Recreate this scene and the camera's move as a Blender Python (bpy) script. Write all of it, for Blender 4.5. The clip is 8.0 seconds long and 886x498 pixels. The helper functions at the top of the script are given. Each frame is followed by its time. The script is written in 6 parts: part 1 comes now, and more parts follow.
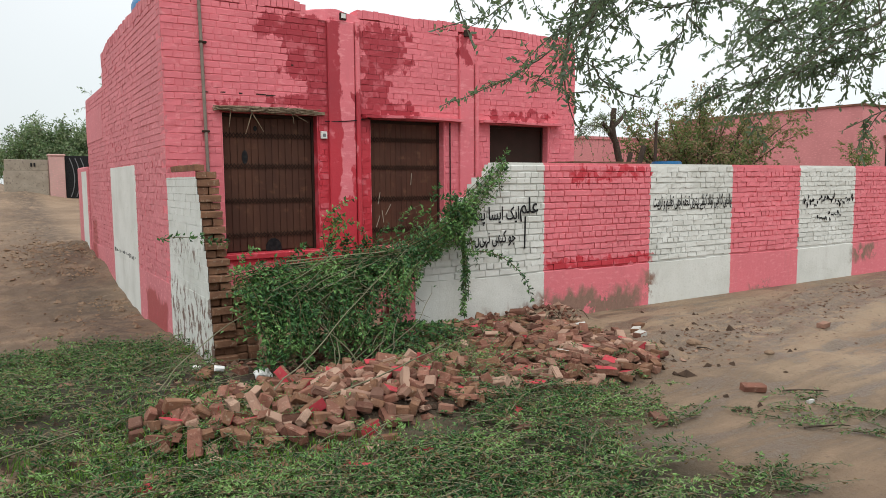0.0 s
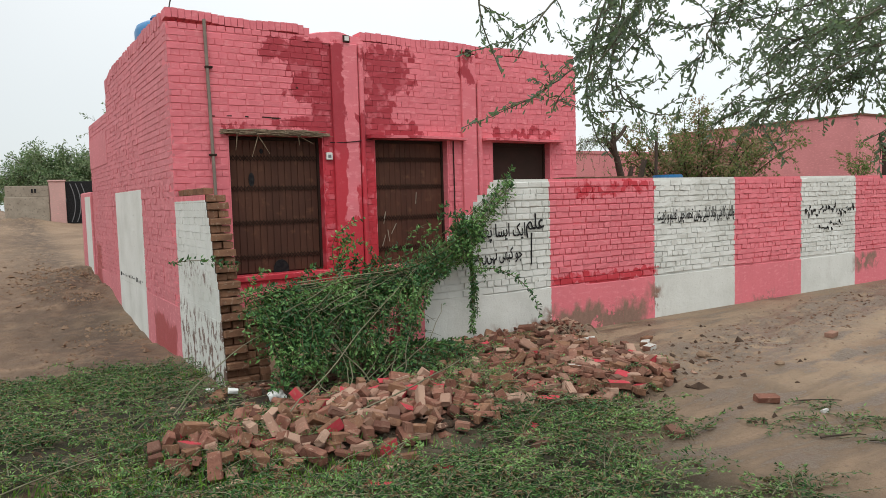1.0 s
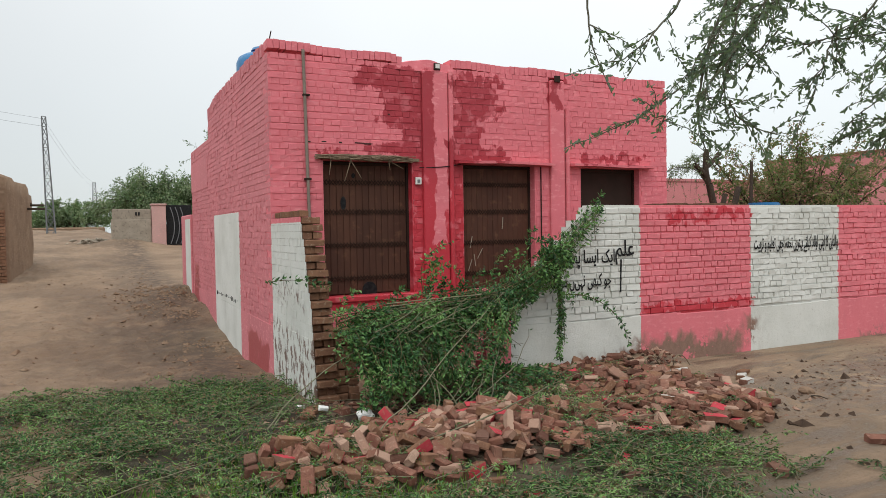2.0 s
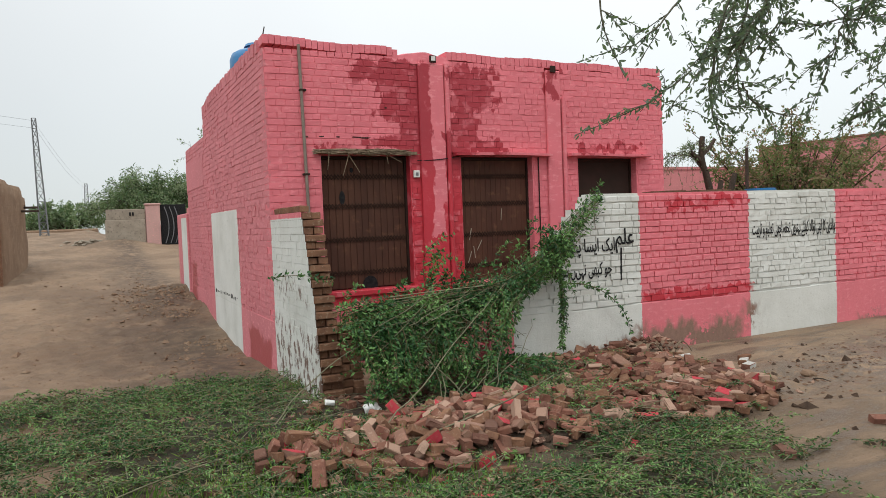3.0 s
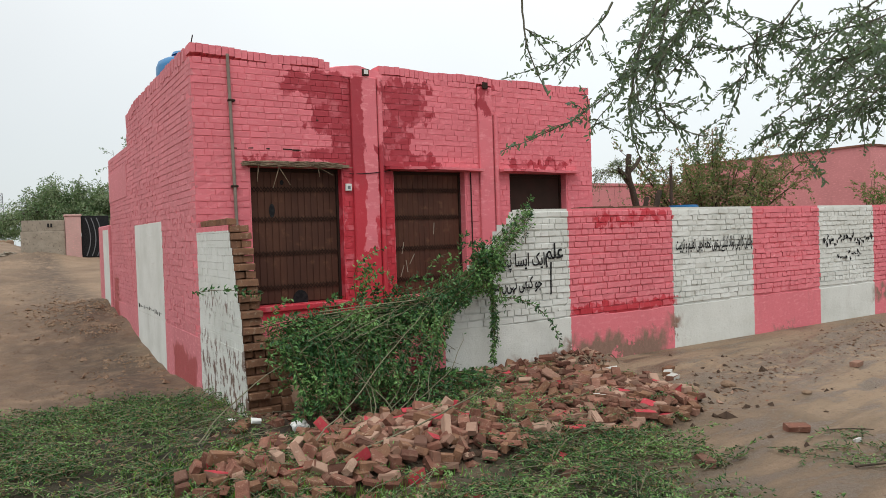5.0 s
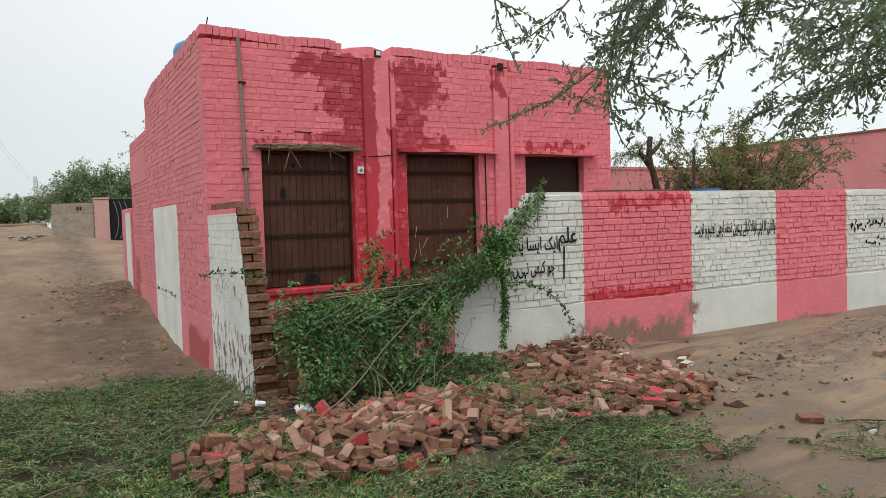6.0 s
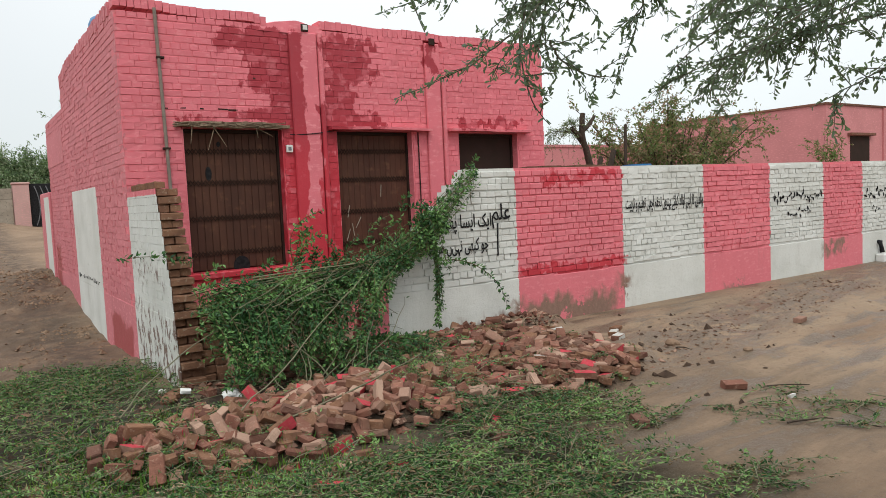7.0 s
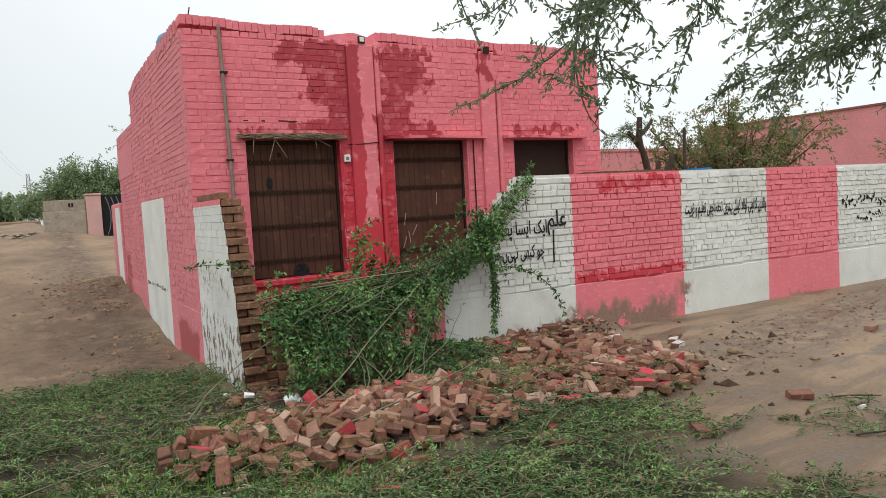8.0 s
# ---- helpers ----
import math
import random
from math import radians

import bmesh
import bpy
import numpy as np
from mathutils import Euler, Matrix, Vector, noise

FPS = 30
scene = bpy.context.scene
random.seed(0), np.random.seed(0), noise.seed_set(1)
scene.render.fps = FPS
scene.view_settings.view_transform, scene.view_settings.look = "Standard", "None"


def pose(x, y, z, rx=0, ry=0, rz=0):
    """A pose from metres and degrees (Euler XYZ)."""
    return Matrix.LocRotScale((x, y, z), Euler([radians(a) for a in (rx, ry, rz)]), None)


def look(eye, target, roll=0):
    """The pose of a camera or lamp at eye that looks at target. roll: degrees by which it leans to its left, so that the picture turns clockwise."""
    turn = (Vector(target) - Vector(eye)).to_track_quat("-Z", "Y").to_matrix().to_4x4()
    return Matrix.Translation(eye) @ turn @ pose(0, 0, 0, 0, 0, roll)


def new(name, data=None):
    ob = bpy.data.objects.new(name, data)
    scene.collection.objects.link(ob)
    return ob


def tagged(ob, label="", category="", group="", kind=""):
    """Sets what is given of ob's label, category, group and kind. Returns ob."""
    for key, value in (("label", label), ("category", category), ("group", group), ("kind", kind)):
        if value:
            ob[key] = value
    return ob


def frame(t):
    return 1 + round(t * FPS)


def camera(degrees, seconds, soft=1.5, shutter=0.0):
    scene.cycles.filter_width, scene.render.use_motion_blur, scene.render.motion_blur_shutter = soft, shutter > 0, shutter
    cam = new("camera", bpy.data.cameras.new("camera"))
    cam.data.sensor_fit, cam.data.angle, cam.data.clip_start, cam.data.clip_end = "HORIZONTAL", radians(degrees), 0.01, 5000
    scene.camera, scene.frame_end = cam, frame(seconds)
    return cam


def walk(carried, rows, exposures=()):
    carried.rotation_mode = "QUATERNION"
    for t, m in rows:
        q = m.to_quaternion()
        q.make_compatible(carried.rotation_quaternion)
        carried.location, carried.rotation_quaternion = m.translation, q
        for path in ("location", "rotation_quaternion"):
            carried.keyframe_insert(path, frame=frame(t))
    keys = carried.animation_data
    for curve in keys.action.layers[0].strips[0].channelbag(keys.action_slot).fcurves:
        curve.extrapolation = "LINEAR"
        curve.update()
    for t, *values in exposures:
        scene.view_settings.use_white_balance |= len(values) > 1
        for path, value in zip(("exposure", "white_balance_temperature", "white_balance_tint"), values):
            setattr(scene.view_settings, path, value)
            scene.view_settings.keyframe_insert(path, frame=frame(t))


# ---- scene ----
cam = camera(63.9, 8.0, soft=0.8)
PATH = [
    (0, (-1.849, -9.273, 1.861), (-0.783, -7.592, 1.672), -0.4),
    (0.5, (-1.879, -9.249, 1.874), (-0.727, -7.621, 1.723), -0.8),
    (1, (-1.97, -9.249, 1.875), (-0.897, -7.567, 1.734), -1.6),
    (1.4, (-2.02, -9.25, 1.845), (-0.947, -7.563, 1.875), -0.6),
    (1.5, (-2.015, -9.249, 1.842), (-1.027, -7.511, 1.844), -1.4),
    (1.7, (-2.026, -9.237, 1.847), (-1.11, -7.46, 1.798), -1.3),
    (2.8, (-2.139, -9.2, 1.824), (-1.316, -7.379, 1.749), -1.8),
    (3, (-2.138, -9.191, 1.828), (-1.243, -7.404, 1.75), -2.2),
    (3.5, (-2.135, -9.171, 1.822), (-1.126, -7.446, 1.753), -1.5),
    (4, (-2.13, -9.186, 1.831), (-1.069, -7.492, 1.787), -1.7),
    (5.5, (-2.01, -9.193, 1.831), (-0.966, -7.488, 1.779), -2.2),
    (6, (-1.858, -9.213, 1.816), (-0.871, -7.476, 1.728), -1.7),
    (6.5, (-1.747, -9.241, 1.797), (-0.684, -7.551, 1.687), -2.4),
    (7, (-1.713, -9.178, 1.78), (-0.591, -7.53, 1.631), -2.6),
    (7.5, (-1.724, -9.179, 1.793), (-0.665, -7.489, 1.647), -3.2),
    (8, (-1.742, -9.218, 1.796), (-0.75, -7.486, 1.672), -3.2),
]
walk(cam, [(t, look(e, g, r)) for t, e, g, r in PATH], ((0, 0.17), (1.0, 0.10), (1.6, 0.03), (5.5, 0.04), (6.5, 0.08), (8, 0.13)))

# ---- daylight: overcast sky ----
SUN_EL, SUN_AZ = 52, 215          # elevation and compass of the veiled sun, degrees
world = bpy.data.worlds.new("overcast")
scene.world = world
world.use_nodes = True
wt = world.node_tree
wt.nodes.clear()
w_out = wt.nodes.new("ShaderNodeOutputWorld")
w_bg = wt.nodes.new("ShaderNodeBackground")
w_sky = wt.nodes.new("ShaderNodeTexSky")
w_sky.sky_type, w_sky.sun_disc = "NISHITA", False
w_sky.sun_elevation, w_sky.sun_rotation = radians(SUN_EL), radians(SUN_AZ)
w_gain = wt.nodes.new("ShaderNodeVectorMath")
w_gain.operation = "SCALE"
w_gain.inputs["Scale"].default_value = 0.1
w_co = wt.nodes.new("ShaderNodeTexCoord")
w_sep = wt.nodes.new("ShaderNodeSeparateXYZ")
w_ramp = wt.nodes.new("ShaderNodeValToRGB")      # cloud deck, brighter overhead
w_ramp.color_ramp.elements[0].position, w_ramp.color_ramp.elements[0].color = 0.0, (0.74, 0.79, 0.80, 1)
w_ramp.color_ramp.elements[1].position, w_ramp.color_ramp.elements[1].color = 1.0, (2.15, 2.2, 2.2, 1)
mid = w_ramp.color_ramp.elements.new(0.3)
mid.color = (0.93, 0.965, 0.975, 1)
w_noise = wt.nodes.new("ShaderNodeTexNoise")
w_noise.inputs["Scale"].default_value, w_noise.inputs["Detail"].default_value = 1.6, 4
w_cl = wt.nodes.new("ShaderNodeMapRange")
w_cl.inputs["To Min"].default_value, w_cl.inputs["To Max"].default_value = 0.88, 1.1
w_mul = wt.nodes.new("ShaderNodeVectorMath")
w_mul.operation = "SCALE"
w_mix = wt.nodes.new("ShaderNodeMix")
w_mix.data_type = "RGBA"
w_mix.inputs["Factor"].default_value = 0.9
wt.links.new(w_co.outputs["Generated"], w_sep.inputs[0])
wt.links.new(w_sep.outputs["Z"], w_ramp.inputs["Fac"])
wt.links.new(w_co.outputs["Generated"], w_noise.inputs["Vector"])
wt.links.new(w_noise.outputs["Fac"], w_cl.inputs["Value"])
wt.links.new(w_ramp.outputs["Color"], w_mul.inputs[0])
wt.links.new(w_cl.outputs["Result"], w_mul.inputs["Scale"])
wt.links.new(w_sky.outputs["Color"], w_gain.inputs[0])
wt.links.new(w_gain.outputs["Vector"], w_mix.inputs["A"])
w_east = wt.nodes.new("ShaderNodeVectorMath")
w_east.operation = "DOT_PRODUCT"
w_east.inputs[1].default_value = (0.80, 0.52, 0.30)
w_thin = wt.nodes.new("ShaderNodeMapRange")      # thinner cloud on one side
w_thin.inputs["From Min"].default_value, w_thin.inputs["From Max"].default_value = 0.45, 1.0
w_thin.inputs["To Min"].default_value, w_thin.inputs["To Max"].default_value = 0.90, 1.16
w_side = wt.nodes.new("ShaderNodeVectorMath")
w_side.operation = "SCALE"
wt.links.new(w_co.outputs["Generated"], w_east.inputs[0])
wt.links.new(w_east.outputs["Value"], w_thin.inputs["Value"])
wt.links.new(w_mul.outputs["Vector"], w_side.inputs[0])
wt.links.new(w_thin.outputs["Result"], w_side.inputs["Scale"])
wt.links.new(w_side.outputs["Vector"], w_mix.inputs["B"])
wt.links.new(w_mix.outputs["Result"], w_bg.inputs["Color"])
wt.links.new(w_bg.outputs["Background"], w_out.inputs["Surface"])
sun_data = bpy.data.lights.new("sun", "SUN")
sun_data.energy, sun_data.angle, sun_data.color = 0.8, radians(25), (1.0, 0.96, 0.9)
sun = new("sun", sun_data)
sun.matrix_world = pose(0, -20, 20, 90 - SUN_EL, 0, 180 - SUN_AZ)

# ---- small tools ----
rng = np.random.default_rng(7)


class Tree:
    """A node material, written as expressions."""

    def __init__(self, name):
        self.m = bpy.data.materials.new(name)
        self.m.use_nodes = True
        self.t = self.m.node_tree
        self.bsdf = self.t.nodes["Principled BSDF"]
        self.geo = self.t.nodes.new("ShaderNodeNewGeometry")
        self.pos = self.geo.outputs["Position"]
        sep = self.t.nodes.new("ShaderNodeSeparateXYZ")
        self.t.links.new(self.pos, sep.inputs[0])
        self.x, self.y, self.z = sep.outputs
        info = self.t.nodes.new("ShaderNodeObjectInfo")
        s = self.f("ADD", info.outputs["Random"], self.geo.outputs["Random Per Island"])
        self.rand = self.f("FRACT", self.f("MULTIPLY", s, 3.7))

    def put(self, socket, v):
        if hasattr(v, "is_output"):
            self.t.links.new(v, socket)
        elif isinstance(v, tuple) and len(v) == 3 and socket.type == "RGBA":
            socket.default_value = (*v, 1)
        else:
            socket.default_value = v

    def f(self, op, a, b=0.0, c=0.0):
        n = self.t.nodes.new("ShaderNodeMath")
        n.operation = op
        for s, v in zip(n.inputs, (a, b, c)):
            self.put(s, v)
        return n.outputs[0]

    def noise(self, scale, detail=4.0, stretch=None, rough=0.55, dist=0.0):
        n = self.t.nodes.new("ShaderNodeTexNoise")
        n.inputs["Scale"].default_value, n.inputs["Detail"].default_value = scale, detail
        n.inputs["Roughness"].default_value, n.inputs["Distortion"].default_value = rough, dist
        vec = self.pos
        if stretch:
            k = self.t.nodes.new("ShaderNodeVectorMath")
            k.operation = "MULTIPLY"
            self.t.links.new(vec, k.inputs[0])
            k.inputs[1].default_value = stretch
            vec = k.outputs[0]
        self.t.links.new(vec, n.inputs["Vector"])
        return n.outputs["Fac"]

    def span(self, v, lo, hi, a=0.0, b=1.0):
        n = self.t.nodes.new("ShaderNodeMapRange")
        n.interpolation_type = "SMOOTHSTEP"
        for s, q in zip(n.inputs, (v, lo, hi, a, b)):
            self.put(s, q)
        return n.outputs[0]

    def mix(self, fac, a, b, blend="MIX"):
        n = self.t.nodes.new("ShaderNodeMix")
        n.data_type, n.blend_type = "RGBA", blend
        self.put(n.inputs["Factor"], fac)
        self.put(n.inputs[6], a)
        self.put(n.inputs[7], b)
        return n.outputs[2]

    def bump(self, h, strength=0.4, distance=0.01):
        n = self.t.nodes.new("ShaderNodeBump")
        n.inputs["Strength"].default_value, n.inputs["Distance"].default_value = strength, distance
        self.put(n.inputs["Height"], h)
        self.t.links.new(n.outputs[0], self.bsdf.inputs["Normal"])

    def done(self, colour, rough=0.8, metal=0.0, spec=None):
        self.put(self.bsdf.inputs["Base Color"], colour)
        self.put(self.bsdf.inputs["Roughness"], rough)
        self.put(self.bsdf.inputs["Metallic"], metal)
        if spec is not None:
            self.put(self.bsdf.inputs["Specular IOR Level"], spec)
        return self.m

    def blob(self, u, v, u0, w, v0, h, soft=0.06):
        """A ragged patch round (u0, v0)."""
        a = self.f("SUBTRACT", w, self.f("ABSOLUTE", self.f("SUBTRACT", u, u0)))
        b = self.f("SUBTRACT", h, self.f("ABSOLUTE", self.f("SUBTRACT", v, v0)))
        return self.span(self.f("MINIMUM", a, b), -soft, soft)

    def any_of(self, masks):
        out = masks[0]
        for k in masks[1:]:
            out = self.f("MAXIMUM", out, k)
        return out


PINK, WET, WHITE = (0.75, 0.195, 0.23), (0.30, 0.022, 0.036), (0.68, 0.69, 0.655)


def paint(name, along, stripes=(), stripe_top=9.0, damp=(), dry=(), peel=(), peel_colour=(0.27, 0.19, 0.14), relief=0.5, base=None, flake=(13, 0.33, 0.49), low=(0.50, 0.028, 0.045)):
    """Limewash on brick: white bands on pink, damp patches, peeled patches, as (centre, half width, height, half height)."""
    g = Tree(name)
    u = g.y if along == "y" else g.x
    wob = g.f("SUBTRACT", g.noise(2.2, 5, rough=0.65), 0.5)
    wob2 = g.f("SUBTRACT", g.noise(7.0, 4, (1.0, 1.0, 0.45)), 0.5)
    u_b = g.f("ADD", u, g.f("MULTIPLY", g.f("SUBTRACT", g.rand, 0.5), 0.22))
    uu = g.f("ADD", u_b, g.f("ADD", g.f("MULTIPLY", wob, 0.55), g.f("MULTIPLY", wob2, 0.28)))
    vv = g.f("ADD", g.z, g.f("ADD", g.f("MULTIPLY", wob2, 0.5), g.f("MULTIPLY", wob, 0.5)))
    col = g.mix(g.span(g.noise(1.1, 5), 0.3, 0.7), base or PINK, tuple(0.88 * c for c in base or PINK))
    col = g.mix(g.span(g.noise(9, 5, (1, 1, 2.5)), 0.5, 0.75), col, tuple(0.5 * c + 0.5 * k for c, k in zip(base or PINK, (0.82, 0.36, 0.37))))
    col = g.mix(g.f("MULTIPLY", g.rand, 0.3), col, tuple(0.8 * c for c in base or PINK))
    if stripes:
        edge = g.f("ADD", u, g.f("MULTIPLY", g.f("SUBTRACT", g.noise(26, 2), 0.5), 0.025))
        m = g.any_of([g.f("MULTIPLY", g.f("GREATER_THAN", edge, a), g.f("LESS_THAN", edge, b)) for a, b in stripes])
        m = g.f("MULTIPLY", m, g.f("LESS_THAN", g.f("ADD", g.z, g.f("MULTIPLY", wob2, 0.02)), stripe_top))
        white = g.mix(g.span(g.noise(1.7, 6), 0.35, 0.75), WHITE, (0.56, 0.57, 0.53))
        white = g.mix(g.span(g.noise(30, 3), 0.62, 0.8), white, (0.42, 0.41, 0.37))
        white = g.mix(g.f("MULTIPLY", g.rand, 0.25), white, (0.55, 0.55, 0.50))
        col = g.mix(m, col, white)
    rough = 0.75
    if damp:
        d = g.any_of([g.blob(uu, vv, *b, 0.018) for b in damp])
        if dry:
            keep = g.any_of([g.blob(g.f("ADD", u, g.f("MULTIPLY", wob2, 0.34)), g.f("ADD", vv, g.f("MULTIPLY", wob2, 0.4)), *b, 0.012) for b in dry])
            d = g.f("MULTIPLY", d, g.f("SUBTRACT", 1.0, keep))
        holes = g.span(g.f("ADD", g.noise(5, 3), g.f("MULTIPLY", g.rand, 0.16)), 0.60, 0.70)
        d = g.f("MULTIPLY", d, g.f("SUBTRACT", 1.0, g.f("MULTIPLY", holes, 0.45)))
        col = g.mix(g.f("MULTIPLY", d, 0.92), col, g.mix(g.span(g.z, 2.2, 3.0), low, g.mix(g.noise(3, 4), WET, (0.40, 0.03, 0.045))))
        rough = g.span(d, 0, 1, 0.75, 0.45)
    if peel:
        p = g.any_of([g.blob(uu, vv, *b, 0.1) for b in peel])
        p = g.f("MULTIPLY", p, g.span(g.noise(flake[0], 6, (1, 1, flake[1]), 0.7), flake[2], flake[2] + 0.05))
        bare = g.mix(g.noise(23, 5), peel_colour, tuple(0.55 * c for c in peel_colour))
        col = g.mix(p, col, bare)
    grime = g.span(g.noise(3.1, 7, (1, 1, 0.3), 0.7), 0.55, 0.85)
    col = g.mix(g.f("MULTIPLY", grime, 0.3), col, (0.20, 0.12, 0.10))
    g.bump(g.f("ADD", g.noise(60, 4), g.f("MULTIPLY", g.noise(14, 4), 1.5)), relief, 0.006)
    return g.done(col, rough, spec=0.3)


def rough_stuff(name, a, b, c=None, scale=6.0, rough=0.9, bump=0.5, rand=0.4, stretch=None, spec=0.08, depth=0.01, third=None):
    """A two- or three-toned matt surface with grain."""
    g = Tree(name)
    col = g.mix(g.span(g.noise(scale, 6, stretch, 0.65), 0.3, 0.7), a, b)
    if c:
        col = g.mix(g.span(g.noise(scale * 3.3, 5), 0.55, 0.72), col, c)
    col = g.mix(g.f("MULTIPLY", g.rand, rand), col, tuple(0.45 * v for v in a))
    if third:
        col = g.mix(g.span(g.f("FRACT", g.f("MULTIPLY", g.rand, 7.3)), 0.55, 0.95, 0.0, 0.85), col, third)
        col = g.mix(g.span(g.f("FRACT", g.f("MULTIPLY", g.rand, 13.1)), 0.70, 0.95, 0.0, 0.75), col, tuple(0.5 * v for v in b))
        col = g.mix(g.span(g.noise(scale * 0.7, 6, None, 0.7), 0.50, 0.70, 0.0, 0.7), col, (0.20, 0.135, 0.095))
    g.bump(g.f("ADD", g.noise(scale * 9, 4, stretch), g.noise(scale * 2, 4, stretch)), bump, depth)
    return g.done(col, rough, spec=spec)


def leaf_mat(name, a, b, c, clear=0.35, dead=None, spec=0.08, rough=0.65):
    g = Tree(name)
    col = g.mix(g.rand, a, b)
    col = g.mix(g.span(g.f("ADD", g.noise(1.6, 3), g.f("MULTIPLY", g.rand, 0.3)), 0.55, 0.85), col, c)
    if dead:
        col = g.mix(g.span(g.f("FRACT", g.f("MULTIPLY", g.rand, 5.3)), 0.76, 0.82), col, dead)
    g.done(col, rough, spec=spec)
    tr = g.t.nodes.new("ShaderNodeBsdfTranslucent")
    g.put(tr.inputs["Color"], g.mix(0.5, col, (0.16, 0.24, 0.03)))
    mx = g.t.nodes.new("ShaderNodeMixShader")
    mx.inputs[0].default_value = clear
    g.t.links.new(g.bsdf.outputs[0], mx.inputs[1])
    g.t.links.new(tr.outputs[0], mx.inputs[2])
    g.t.links.new(mx.outputs[0], g.t.nodes["Material Output"].inputs["Surface"])
    return g.m


# ---- materials ----
FRONT_DAMP = ((1.72, 0.52, 3.93, 0.16), (1.86, 0.36, 3.62, 0.30), (2.02, 0.24, 3.20, 0.42), (3.02, 0.40, 3.78, 0.30), (2.90, 0.28, 3.35, 0.45), (3.10, 0.48, 2.92, 0.12),
              (2.43, 0.50, 1.90, 1.22), (4.46, 0.09, 3.90, 0.28), (1.80, 0.42, 2.93, 0.10), (1.35, 0.8, 0.85, 0.14), (5.55, 0.62, 2.90, 0.07), (0.9, 0.3, 2.86, 0.05))
m_front = paint("pink_limewash_front", "x", damp=FRONT_DAMP, dry=((2.43, 0.085, 3.35, 0.42), (2.44, 0.10, 2.35, 0.62)))
m_lane = paint("pink_limewash_lane", "y", base=(0.62, 0.20, 0.225), stripes=((2.26, 4.80), (8.2, 9.2)), stripe_top=2.14, damp=((7.5, 0.35, 0.6, 0.5), (0.9, 0.7, 0.1, 0.25)), low=(0.38, 0.075, 0.08))
STRIPES = ((2.36, 4.355), (6.40, 8.333), (10.245, 12.07), (13.59, 14.7), (16.6, 18.2), (20.0, 21.6))
m_wall = paint("striped_limewash", "x", stripes=STRIPES, damp=((5.4, 1.0, 0.70, 0.10), (5.6, 0.7, 1.95, 0.08)))
m_dado = paint("striped_plaster", "x", stripes=STRIPES, peel=((5.3, 1.0, 0.10, 0.23), (3.9, 0.45, 0.03, 0.12), (6.5, 0.14, 0.3, 0.14), (12.6, 0.4, 0.45, 0.1), (9.3, 0.3, 0.02, 0.06)), peel_colour=(0.31, 0.19, 0.145), relief=0.8, flake=(3.0, 1.0, 0.42))
m_stub = paint("peeling_limewash", "y", stripes=((-3.0, 0.5),), stripe_top=1.93, peel=((-1.0, 1.3, 0.12, 0.55), (-0.8, 0.75, 1.08, 0.07)), peel_colour=(0.22, 0.14, 0.11), relief=0.9, flake=(10, 0.5, 0.51))
m_yard = paint("pink_limewash_far", "x", base=(0.60, 0.24, 0.245))
m_pale = paint("worn_pink_plaster", "x", base=(0.55, 0.34, 0.31))
m_brick = rough_stuff("fired_brick", (0.30, 0.140, 0.098), (0.17, 0.078, 0.058), (0.40, 0.26, 0.195), 9, 0.92, 0.7, 0.75, third=(0.40, 0.27, 0.20))
m_brick_clay = rough_stuff("weathered_brick", (0.27, 0.145, 0.088), (0.17, 0.09, 0.06), (0.34, 0.245, 0.175), 9, 0.92, 0.7, 0.5)
m_brick_pink = rough_stuff("painted_brick_face", (0.46, 0.060, 0.075), (0.36, 0.045, 0.055), (0.30, 0.15, 0.11), 7, 0.8, 0.4, 0.2)
m_brick_white = rough_stuff("whitewashed_brick_face", (0.55, 0.54, 0.50), (0.42, 0.40, 0.36), (0.28, 0.2, 0.15), 7, 0.85, 0.4, 0.2)
m_mortar = rough_stuff("mud_mortar", (0.20, 0.125, 0.085), (0.13, 0.08, 0.055), None, 14, 0.95, 0.9, 0.2)
# crumb colour darkened to stand for shade under the bricks
m_crumb_shade = rough_stuff("gap_shade_crumb", (0.060, 0.041, 0.030), (0.10, 0.066, 0.047), None, 14, 0.95, 0.9, 0.3)
m_mud = rough_stuff("mud_plaster", (0.27, 0.185, 0.125), (0.21, 0.14, 0.095), (0.31, 0.225, 0.155), 1.4, 0.95, 0.8, 0.2, depth=0.04)
m_conc = rough_stuff("grey_concrete", (0.38, 0.33, 0.265), (0.29, 0.25, 0.20), (0.2, 0.17, 0.135), 3, 0.9, 0.5, 0.2)
m_iron = rough_stuff("rusty_brown_sheet", (0.098, 0.043, 0.027), (0.066, 0.029, 0.020), (0.125, 0.06, 0.036), 2.5, 0.7, 0.25, 0.12, (1, 1, 0.3), 0.2)
m_iron_dark = rough_stuff("dark_iron", (0.03, 0.02, 0.017), (0.045, 0.028, 0.02), None, 8, 0.6, 0.3, 0.2)
# near-black colour that stands in for shade inside rooms, holes and joints
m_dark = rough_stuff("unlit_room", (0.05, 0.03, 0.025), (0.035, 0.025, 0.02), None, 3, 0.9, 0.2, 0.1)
m_pipe = rough_stuff("dull_grey_pipe", (0.26, 0.22, 0.185), (0.2, 0.165, 0.14), None, 9, 0.7, 0.3, 0.1)
m_black = rough_stuff("black_paint", (0.012, 0.012, 0.014), (0.03, 0.03, 0.03), None, 20, 0.7, 0.2, 0.1)
m_plastic = rough_stuff("white_plastic", (0.72, 0.72, 0.70), (0.66, 0.66, 0.63), None, 12, 0.45, 0.1, 0.05)
m_blue = rough_stuff("blue_tank_plastic", (0.02, 0.19, 0.42), (0.025, 0.16, 0.36), None, 3, 0.4, 0.1, 0.05, spec=0.5)
